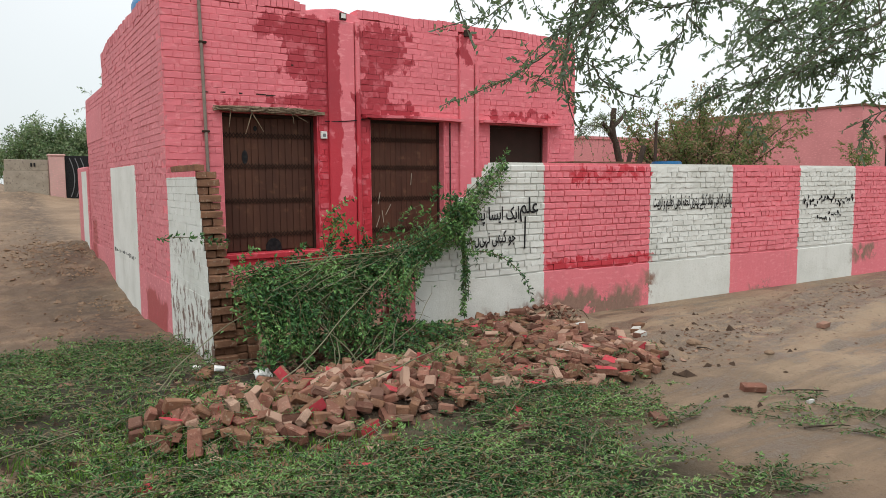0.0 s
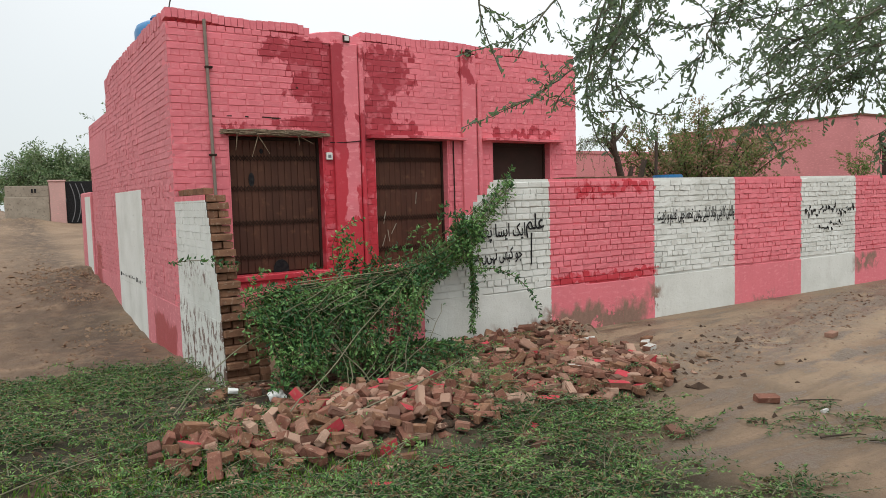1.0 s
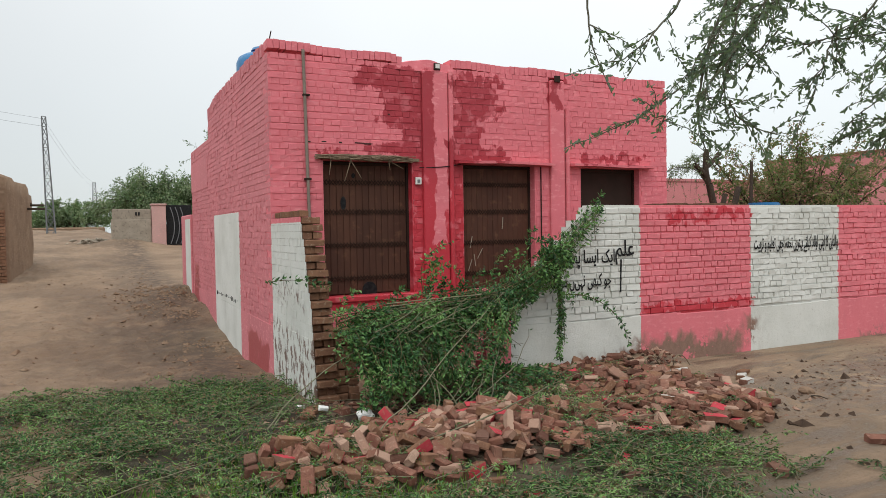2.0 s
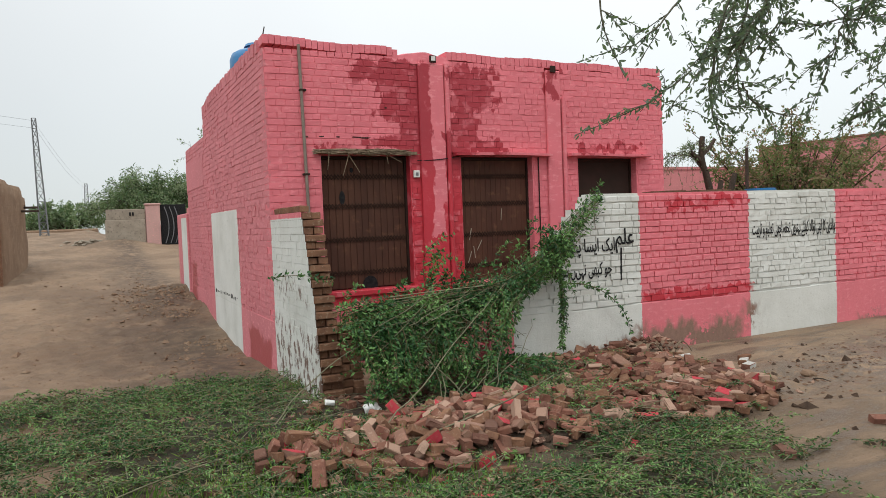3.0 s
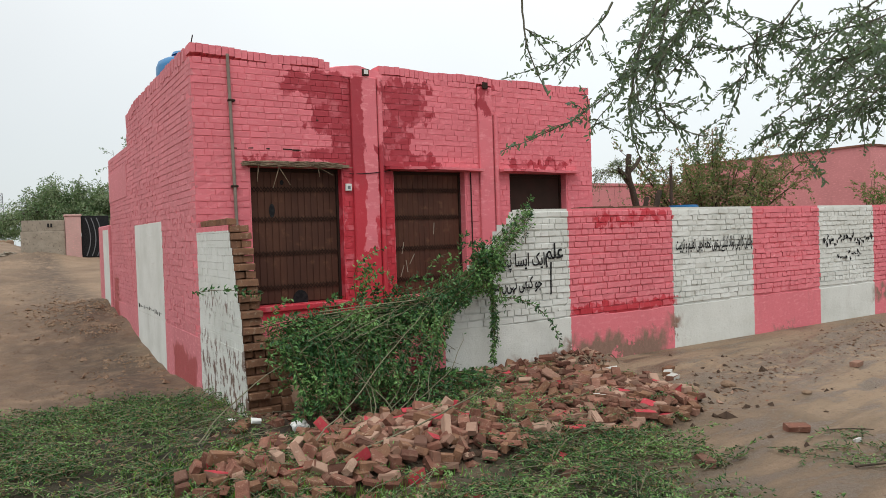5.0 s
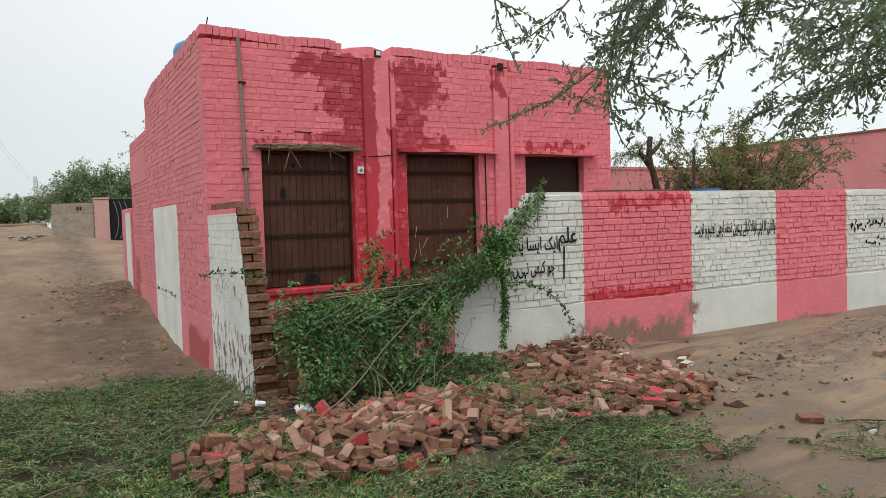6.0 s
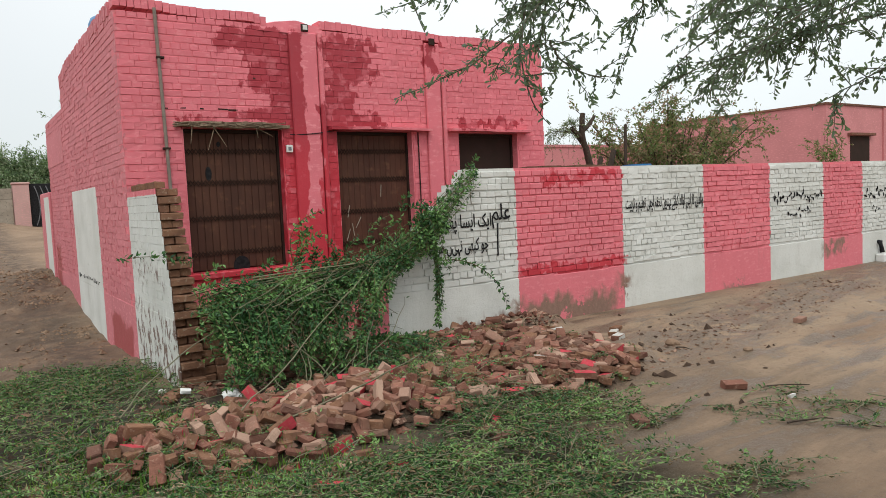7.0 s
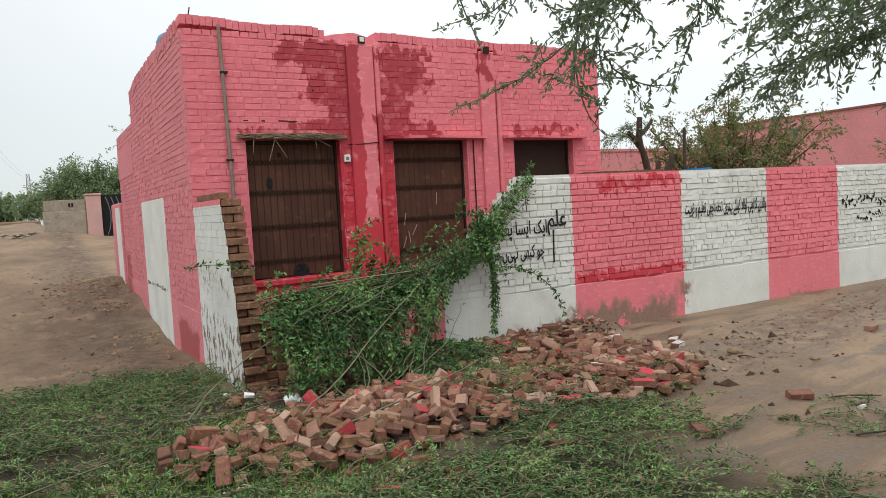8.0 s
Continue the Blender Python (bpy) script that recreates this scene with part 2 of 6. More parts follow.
m_steel = rough_stuff("galvanised_steel", (0.20, 0.21, 0.22), (0.15, 0.155, 0.16), None, 6, 0.6, 0.1, 0.1)
m_thatch = rough_stuff("dry_reed_ends", (0.32, 0.25, 0.17), (0.19, 0.14, 0.10), (0.42, 0.35, 0.26), 12, 0.95, 0.5, 0.5)
m_stick = rough_stuff("pale_stripped_stem", (0.235, 0.225, 0.15), (0.15, 0.14, 0.085), (0.13, 0.15, 0.07), 8, 0.8, 0.4, 0.5)
m_stem = rough_stuff("green_brown_stem", (0.10, 0.105, 0.045), (0.14, 0.10, 0.06), None, 8, 0.8, 0.4, 0.4)
m_bark = rough_stuff("dark_bark", (0.085, 0.065, 0.05), (0.05, 0.04, 0.032), (0.13, 0.10, 0.08), 9, 0.95, 0.9, 0.2, (1, 1, 0.3))
m_vine = leaf_mat("vine_leaf", (0.008, 0.038, 0.011), (0.050, 0.150, 0.040), (0.155, 0.30, 0.085), 0.06, None, 0.3, 0.42)
m_litter = leaf_mat("cut_foliage", (0.010, 0.042, 0.012), (0.068, 0.178, 0.046), (0.18, 0.31, 0.092), 0.06, (0.20, 0.135, 0.07), 0.25, 0.45)
m_acacia = leaf_mat("acacia_leaf", (0.11, 0.155, 0.12), (0.17, 0.22, 0.165), (0.135, 0.195, 0.15), 0.55, None, 0.4, 0.45)
m_shrub = leaf_mat("shrub_leaf", (0.10, 0.16, 0.055), (0.18, 0.24, 0.09), (0.30, 0.21, 0.14), 0.4, (0.34, 0.19, 0.14), 0.2)
m_twig = rough_stuff("grey_green_twig", (0.15, 0.145, 0.105), (0.10, 0.095, 0.07), None, 12, 0.85, 0.4, 0.4)
m_grass = leaf_mat("fresh_grass", (0.05, 0.13, 0.02), (0.12, 0.24, 0.03), (0.20, 0.32, 0.055), 0.1, None, 0.2)
m_lattice = rough_stuff("rusty_lattice_bar", (0.05, 0.028, 0.02), (0.035, 0.02, 0.015), None, 9, 0.7, 0.3, 0.3)
m_fartree = leaf_mat("far_leaf", (0.08, 0.15, 0.06), (0.16, 0.25, 0.11), (0.28, 0.34, 0.20), 0.3, None, 0.4, 0.45)


def soil():
    """Damp silt: pale where it has dried, dark and smooth where it is wet, tracked along the road. Shade under heap and
    litter is painted in.
    """
    g = Tree("damp_silt")
    big = g.noise(0.45, 6, None, 0.6)
    road = g.noise(2.3, 6, (0.35, 1.6, 1), 0.65, 0.4)
    fine = g.noise(17, 6, None, 0.7)
    col = g.mix(g.span(big, 0.36, 0.62), (0.185, 0.122, 0.078), (0.265, 0.182, 0.118))
    dry = g.f("MULTIPLY", g.span(g.x, 2.5, 6.0), g.span(g.noise(0.7, 6, (0.4, 1.3, 1)), 0.34, 0.6))
    col = g.mix(g.f("MULTIPLY", dry, 0.7), col, (0.30, 0.222, 0.148))
    rut = g.f("SUBTRACT", g.f("SUBTRACT", g.y, -4.05), g.f("MULTIPLY", g.f("SUBTRACT", g.x, 4.8), 0.175))
    rut = g.f("MULTIPLY", g.span(g.f("ABSOLUTE", g.f("ADD", rut, g.f("MULTIPLY", g.f("SUBTRACT", fine, 0.5), 0.9))), 1.0, 0.3), g.span(g.x, 3.4, 4.6))
    wet = g.f("MULTIPLY", g.span(g.f("ADD", road, g.f("MULTIPLY", fine, 0.25)), 0.60, 0.74), g.span(g.x, 0.5, 2.5))
    wet = g.f("MAXIMUM", wet, g.f("MULTIPLY", rut, g.span(g.noise(6, 5, (0.6, 1.2, 1), 0.7), 0.40, 0.52)))
    col = g.mix(g.f("MULTIPLY", wet, 0.8), col, (0.115, 0.083, 0.056))
    col = g.mix(g.span(fine, 0.57, 0.72), col, (0.11, 0.075, 0.052))
    # shade in the gaps of the brick heap, painted onto the soil
    heap_shade = g.blob(g.x, g.y, 1.0, 2.3, -3.4, 1.4, 0.8)
    col = g.mix(g.f("MULTIPLY", heap_shade, g.span(g.noise(3, 5), 0.30, 0.5)), col, (0.034, 0.024, 0.018))
    # mossy soil under the cut branches, blackened to paint shade between leaves
    moss_shade = g.f("MULTIPLY", g.blob(g.x, g.y, -3.4, 3.2, -4.4, 4.0, 0.7), g.span(g.noise(1.7, 6), 0.34, 0.50))
    soaked = g.f("MULTIPLY", g.blob(g.x, g.f("ADD", g.y, g.f("MULTIPLY", g.f("SUBTRACT", big, 0.5), 2.0)), 3.3, 1.7, -6.1, 1.3, 0.8), g.span(road, 0.25, 0.6))
    col = g.mix(g.f("MULTIPLY", soaked, 0.75), col, (0.13, 0.092, 0.060))
    for cx, cy in ((-3.1, -1.6), (-3.0, -2.95), (-4.3, -4.4)):      # bare earth
        gap = g.blob(g.f("ADD", g.x, g.f("MULTIPLY", g.f("SUBTRACT", big, 0.5), 1.5)), g.f("ADD", g.y, g.f("MULTIPLY", g.f("SUBTRACT", road, 0.5), 0.6)), cx, 0.8, cy, 0.26, 0.15)
        moss_shade = g.f("MULTIPLY", moss_shade, g.f("SUBTRACT", 1.0, gap))
    moss_shade_2 = g.f("MULTIPLY", g.blob(g.x, g.y, 0.1, 1.9, -6.2, 1.5, 0.6), g.span(g.noise(1.9, 6), 0.3, 0.46))
    col = g.mix(g.f("MULTIPLY", g.f("MAXIMUM", moss_shade, moss_shade_2), 0.95), col, g.mix(fine, (0.014, 0.018, 0.008), (0.040, 0.034, 0.018)))
    specks = g.span(g.noise(95, 2), 0.64, 0.70)
    col = g.mix(g.f("MULTIPLY", specks, 0.5), col, g.mix(g.noise(31, 2), (0.07, 0.05, 0.038), (0.34, 0.27, 0.2)))
    lane = g.f("MULTIPLY", g.blob(g.x, g.y, -1.2, 1.3, 4.5, 5.0, 0.9), g.span(g.noise(1.3, 6, None, 0.65), 0.36, 0.6))
    col = g.mix(g.f("MULTIPLY", lane, 0.6), col, (0.085, 0.06, 0.043))
    side = g.f("MULTIPLY", g.span(g.x, 0.3, -0.6), g.span(g.y, -1.5, 0.5))
    streak = g.span(g.f("ADD", g.noise(1.1, 6, (1.0, 0.8, 1), 0.68), g.f("MULTIPLY", fine, 0.18)), 0.52, 0.70)
    col = g.mix(g.f("MULTIPLY", g.f("MULTIPLY", side, streak), 0.4), col, (0.11, 0.078, 0.054))
    foot = g.f("MULTIPLY", g.f("MULTIPLY", side, g.span(g.x, -2.2, -0.4)), g.span(g.noise(3.3, 6, None, 0.7), 0.38, 0.56))
    col = g.mix(g.f("MULTIPLY", foot, 0.8), col, (0.085, 0.06, 0.043))
    g.bump(g.f("ADD", g.noise(38, 5, None, 0.7), g.f("MULTIPLY", g.noise(7, 5, None, 0.6), 2.2)), 0.8, 0.026)
    return g.done(col, g.span(wet, 0, 1, 0.9, 0.42), spec=0.35)


m_soil = soil()


# ---- mesh tools ----
def part(name, bm, material, parent=None, label=""):
    """Links a bmesh as one mesh object, under a thing or a part."""
    me = bpy.data.meshes.new(name)
    bm.to_mesh(me)
    bm.free()
    return link(name, me, material, parent, label)


def link(name, me, material, parent=None, label="", at=None):
    if material is not None and not me.materials:
        for k in material if isinstance(material, (list, tuple)) else (material,):
            me.materials.append(k)
    ob = new(name, me)
    if at is not None:
        ob.matrix_basis = at
    if parent is not None:
        ob.parent = parent
    if label:
        tagged(ob, label)
    return ob


def thing(name, label, category, group="", kind="", at=None):
    ob = new(name)
    ob.empty_display_size = 0.1
    if at is not None:
        ob.matrix_basis = at
    return tagged(ob, label, category, group, kind)


def box(bm, x0, x1, y0, y1, z0, z1, bevel=0.0, jit=0.0):
    vs = [bm.verts.new((x + random.uniform(-jit, jit), y + random.uniform(-jit, jit), z + random.uniform(-jit, jit)))
          for x in (x0, x1) for y in (y0, y1) for z in (z0, z1)]
    fs = [bm.faces.new([vs[i] for i in q]) for q in ((0, 1, 3, 2), (4, 6, 7, 5), (0, 4, 5, 1), (2, 3, 7, 6), (0, 2, 6, 4), (1, 5, 7, 3))]
    if bevel:
        bmesh.ops.bevel(bm, geom=list({e for f in fs for e in f.edges}), offset=bevel, segments=1, affect="EDGES")


def boxes(*list_of, bevel=0.0, jit=0.0):
    bm = bmesh.new()
    for b in list_of:
        box(bm, *b, bevel=bevel, jit=jit)
    return bm


def tri_mesh(name, V, F):
    V, F = np.asarray(V, np.float32).reshape(-1, 3), np.asarray(F, np.int32)
    me = bpy.data.meshes.new(name)
    me.vertices.add(len(V))
    me.vertices.foreach_set("co", V.ravel())
    k = F.shape[1]
    me.loops.add(F.size)
    me.loops.foreach_set("vertex_index", F.ravel())
    me.polygons.add(len(F))
    me.polygons.foreach_set("loop_start", np.arange(len(F), dtype=np.int32) * k)
    me.update(calc_edges=True)
    me.validate()
    me.polygons.foreach_set("use_smooth", [False] * len(me.polygons))
    return me


CORNERS = np.array([(x, y, z) for x in (0, 1) for y in (0, 1) for z in (0, 1)], np.float32)
QUADS = np.array(((0, 1, 3, 2), (4, 6, 7, 5), (0, 4, 5, 1), (2, 3, 7, 6), (0, 2, 6, 4), (1, 5, 7, 3)), np.int32)


def many_boxes(name, lo, hi, jit=0.003):
    lo, hi = np.asarray(lo, np.float32), np.asarray(hi, np.float32)
    V = lo[:, None] + CORNERS[None] * (hi - lo)[:, None]
    V += rng.uniform(-jit, jit, V.shape).astype(np.float32)
    F = QUADS[None] + 8 * np.arange(len(lo), dtype=np.int32)[:, None, None]
    return tri_mesh(name, V, F.reshape(-1, 4))


def many_rocks(name, C, S):
    """Small rough stones round C, of half sizes S."""
    C, S = np.asarray(C, np.float32), np.asarray(S, np.float32)
    O = np.array(((1, 0, 0), (-1, 0, 0), (0, 1, 0), (0, -1, 0), (0, 0, 1), (0, 0, -1)), np.float32)
    a = rng.uniform(0, 2 * np.pi, len(C))
    k = 1 + rng.uniform(-0.35, 0.35, (len(C), 6, 1))
    V = O[None] * S[:, None] * k + rng.uniform(-0.3, 0.3, (len(C), 6, 3)) * S[:, None]
    X = V[..., 0] * np.cos(a)[:, None] - V[..., 1] * np.sin(a)[:, None]
    Y = V[..., 0] * np.sin(a)[:, None] + V[..., 1] * np.cos(a)[:, None]
    V = np.stack([X, Y, V[..., 2]], -1) + C[:, None]
    F = np.array(((0, 2, 4), (2, 1, 4), (1, 3, 4), (3, 0, 4), (2, 0, 5), (1, 2, 5), (3, 1, 5), (0, 3, 5)), np.int32)
    return tri_mesh(name, V.reshape(-1, 3), (F[None] + 6 * np.arange(len(C), dtype=np.int32)[:, None, None]).reshape(-1, 3))


def tubes(paths, sides=5):
    """Tapered tubes along paths of (points, first radius, last radius)."""
    Vs, Fs, n0 = [], [], 0
    for P, r0, r1 in paths:
        P = np.asarray(P, float)
        n = len(P)
        T = np.gradient(P, axis=0)
        T /= np.linalg.norm(T, axis=1, keepdims=True) + 1e-9
        ref = np.where(np.abs(T[:, 2:3]) > 0.9, np.array([[1.0, 0, 0]]), np.array([[0, 0, 1.0]]))
        A = np.cross(T, ref)
        A /= np.linalg.norm(A, axis=1, keepdims=True) + 1e-9
        B = np.cross(T, A)
        r = np.linspace(r0, r1, n)[:, None, None]
        a = np.linspace(0, 2 * np.pi, sides, endpoint=False)
        ring = np.cos(a)[None, :, None] * A[:, None] + np.sin(a)[None, :, None] * B[:, None]
        Vs.append((P[:, None] + r * ring).reshape(-1, 3))
        i, j = np.meshgrid(np.arange(n - 1), np.arange(sides), indexing="ij")
        j2 = (j + 1) % sides
        Fs.append(n0 + np.stack([i * sides + j, i * sides + j2, (i + 1) * sides + j2, (i + 1) * sides + j], -1).reshape(-1, 4))
        n0 += n * sides
    return np.concatenate(Vs), np.concatenate(Fs)


def tube_mesh(name, paths, sides=5):
    me = tri_mesh(name, *tubes(paths, sides))
    me.polygons.foreach_set("use_smooth", [True] * len(me.polygons))
    return me


def leaf_mesh(name, P, D, L, W, fold=0.25):
    """Small folded leaves at P, pointing along D, L long and W wide."""
    P, D = np.asarray(P, float), np.asarray(D, float)
    D = D / (np.linalg.norm(D, axis=1, keepdims=True) + 1e-9)
    R = rng.normal(size=P.shape)
    S = np.cross(D, R)
    S /= np.linalg.norm(S, axis=1, keepdims=True) + 1e-9
    U = np.cross(S, D)
    L, W = np.broadcast_to(L, len(P))[:, None], np.broadcast_to(W, len(P))[:, None]
    mid = P + D * L * 0.45 + U * W * fold
    V = np.stack([P, mid + S * W / 2, P + D * L - U * L * 0.12, mid - S * W / 2, P + D * L * 0.5], 1)
    F = np.array(((0, 4, 1), (1, 4, 2), (0, 3, 4), (3, 2, 4)), np.int32)[None] + 5 * np.arange(len(P), dtype=np.int32)[:, None, None]
    return tri_mesh(name, V.reshape(-1, 3), F.reshape(-1, 3))


def oval_mesh(name, P, D, L, W):
    """Blunt oval leaves at P, pointing along D."""
    P, D = np.asarray(P, float), np.asarray(D, float)
    D = D / (np.linalg.norm(D, axis=1, keepdims=True) + 1e-9)
    S = np.cross(D, rng.normal(size=P.shape))
    S /= np.linalg.norm(S, axis=1, keepdims=True) + 1e-9
    U = np.cross(S, D)
    L, W = np.asarray(L)[:, None], np.asarray(W)[:, None]
    rows = []
    for f, w, u in ((0.0, 0.2, 0.0), (0.32, 1.0, 0.06), (0.75, 0.95, 0.04), (1.0, 0.4, -0.08)):
        c = P + D * L * f + U * L * u
        rows += [c - S * W * w / 2, c + S * W * w / 2]
    F = np.array(((0, 1, 3, 2), (2, 3, 5, 4), (4, 5, 7, 6)), np.int32)[None] + 8 * np.arange(len(P), dtype=np.int32)[:, None, None]
    return tri_mesh(name, np.stack(rows, 1).reshape(-1, 3), F.reshape(-1, 4))


def bez(a, b, c, n=12, wob=0.0):
    t = np.linspace(0, 1, n)[:, None]
    P = (1 - t) ** 2 * np.array(a) + 2 * t * (1 - t) * np.array(b) + t ** 2 * np.array(c)
    if wob:
        w = rng.normal(size=P.shape) * wob
        w[0] = 0
        P = P + np.cumsum(w, axis=0) * 0.4
    return P


def along(P, n, spread=0.0):
    """n random places on a path, and the path's direction there."""
    s = rng.uniform(0, len(P) - 1.001, n)
    i = s.astype(int)
    k = (s - i)[:, None]
    pts = P[i] * (1 - k) + P[i + 1] * k
    return pts + rng.normal(size=pts.shape) * spread, P[i + 1] - P[i]


def smooth(lo, hi, v):
    t = np.clip((v - lo) / (hi - lo), 0, 1)
    return t * t * (3 - 2 * t)


def bumps(x, y, k=1.0):
    return (np.sin(1.7 * k * x + 0.6) * np.sin(1.3 * k * y + 1.1) + 0.5 * np.sin(3.9 * k * x - 1.2 * k * y) + 0.4 * np.sin(2.3 * k * x + 4.7 * k * y + 2.0)
            + 0.25 * np.sin(9.1 * k * x + 1.7) * np.sin(8.3 * k * y))


def heap(x, y):
    """Height of the rubble heap over the ground."""
    a = np.clip(1 - ((x - 0.65) / 1.70) ** 2 - ((y + 3.95) / 0.74) ** 2, 0, 1)
    b = np.maximum(np.clip(1 - ((x - 3.05) / 1.10) ** 2 - ((y + 3.2) / 1.1) ** 2, 0, 1), np.clip(1 - ((x - 2.95) / 1.05) ** 2 - ((y + 4.1) / 0.62) ** 2, 0, 1))
    c = np.clip(1 - ((x - 1.6) / 2.2) ** 2 - ((y + 2.2) / 0.8) ** 2, 0, 1)
    d = np.clip(1 - ((x - 4.1) / 0.95) ** 2 - ((y + 2.15) / 0.5) ** 2, 0, 1)
    return np.maximum(0.14 * a ** 0.6 + 0.15 * b ** 0.6 + 0.06 * c ** 0.7, 0.26 * d ** 0.8)


def land(x, y):
    """Height of the ground."""
    x, y = np.asarray(x, float), np.asarray(y, float)
    lane = np.interp(y, (-3, 0, 2.3, 4.85, 8.3, 13, 26, 40, 120), (0, -0.06, -0.13, 0.04, 0.34, 0.55, 1.22, 1.45, 1.7))
    z = lane * smooth(8, 2.5, x) * 1.0
    z = z + 0.10 * smooth(-1.2, -3.2, x) * smooth(12, 1, y) * smooth(-3, 1, y)
    near = smooth(60, 15, np.hypot(x, y))
    z = z + near * (0.018 * bumps(x, y, 1.0) + 0.010 * bumps(y, x, 3.1))
    z = z + smooth(0.0, -1.0, x) * smooth(-1.5, 0.5, y) * near * (0.018 * bumps(1.3 * x + 0.4 * y, y, 4.3) + 0.010 * bumps(y, x - 0.3 * y, 7.7))
    bank = smooth(-1.5, -0.3, x + 0.3 * np.sin(1.1 * y)) * smooth(0.3, 0.0, x) * smooth(3.5, 6.5, y) * smooth(13, 9, y)
    z = z + bank * (0.11 + 0.05 * np.sin(2.3 * y + 1.5 * x) + 0.02 * bumps(x, y, 5.1))
    z = z + 0.40 * np.exp(-((x + 0.9) / 1.3) ** 2 - ((y - 25.2) / 2.6) ** 2) * (1 + 0.12 * bumps(x, y, 1.5))      # spoil in front of the compound
    z = z + 0.55 * smooth(36, 50, y) * smooth(120, 70, y) * smooth(0.5, -2.0, x) * (1 + 0.15 * bumps(x, y, 0.5))
    ruts = smooth(3.0, 4.5, x) * smooth(40, 25, x)
    for c, w, k in ((-4.36, 0.13, 1), (-4.15, 0.10, -0.8), (-3.85, 0.15, 1), (-3.62, 0.10, -0.7), (-5.3, 0.2, 0.6)):
        yy = y - c - 0.05 * np.sin(0.9 * x) - 0.175 * (x - 4.8)
        z = z - k * ruts * 0.045 * np.exp(-(yy / w) ** 2) * (0.65 + 0.35 * np.sin(3.1 * x + 5 * c) * np.sin(7.3 * x))
    z = z + ruts * 0.020 * bumps(x * 0.6, y, 4.0) * smooth(-7, -5, y) * smooth(-2, -3, y)
    wall = smooth(0.9, 0.1, np.abs(y + 2.1)) * smooth(4.4, 5.5, x)
    return z * (1 - wall) + 0.8 * heap(x, y)

# ---- ground ----
def axis_steps(lo, hi, step, reach, more=0.0):
    """Fine steps from lo to hi, middling ones for more metres past hi, then ever longer ones."""
    fine = np.arange(lo, hi + step / 2, step)
    far = np.arange(hi + 0.3, hi + more, 0.3)
    out, s = [], step
    while not out or out[-1] < reach:
        s *= 1.22
        out.append((out[-1] if out else 0) + s)
    out = np.array(out)
    return np.concatenate([(lo - out)[::-1], fine, far, (far[-1] if len(far) else hi) + out])


gx, gy = axis_steps(-6.5, 9.0, 0.075, 1500), axis_steps(-7.5, 9.0, 0.075, 1500, 44)
GX, GY = np.meshgrid(gx, gy, indexing="ij")
GZ = land(GX, GY)
gi, gj = np.meshgrid(np.arange(len(gx) - 1), np.arange(len(gy) - 1), indexing="ij")
ny = len(gy)
ground_me = tri_mesh("ground", np.stack([GX, GY, GZ], -1).reshape(-1, 3),
                     np.stack([gi * ny + gj, (gi + 1) * ny + gj, (gi + 1) * ny + gj + 1, gi * ny + gj + 1], -1).reshape(-1, 4))
ground_me.polygons.foreach_set("use_smooth", [True] * len(ground_me.polygons))
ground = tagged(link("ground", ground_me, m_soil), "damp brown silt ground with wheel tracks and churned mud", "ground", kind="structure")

# ---- bricks in walls ----
COURSE, BL, BH = 0.083, 0.239, 0.119


def brick_mesh(name, l, d, h, seed, bevel=0.005, jit=0.003):
    random.seed(seed)
    bm = boxes((-l / 2, l / 2, -d / 2, d / 2, -h / 2, h / 2), bevel=bevel)
    for v in bm.verts:
        v.co += Vector([random.uniform(-jit, jit) for _ in range(3)])
    me = bpy.data.meshes.new(name)
    bm.to_mesh(me)
    bm.free()
    return me


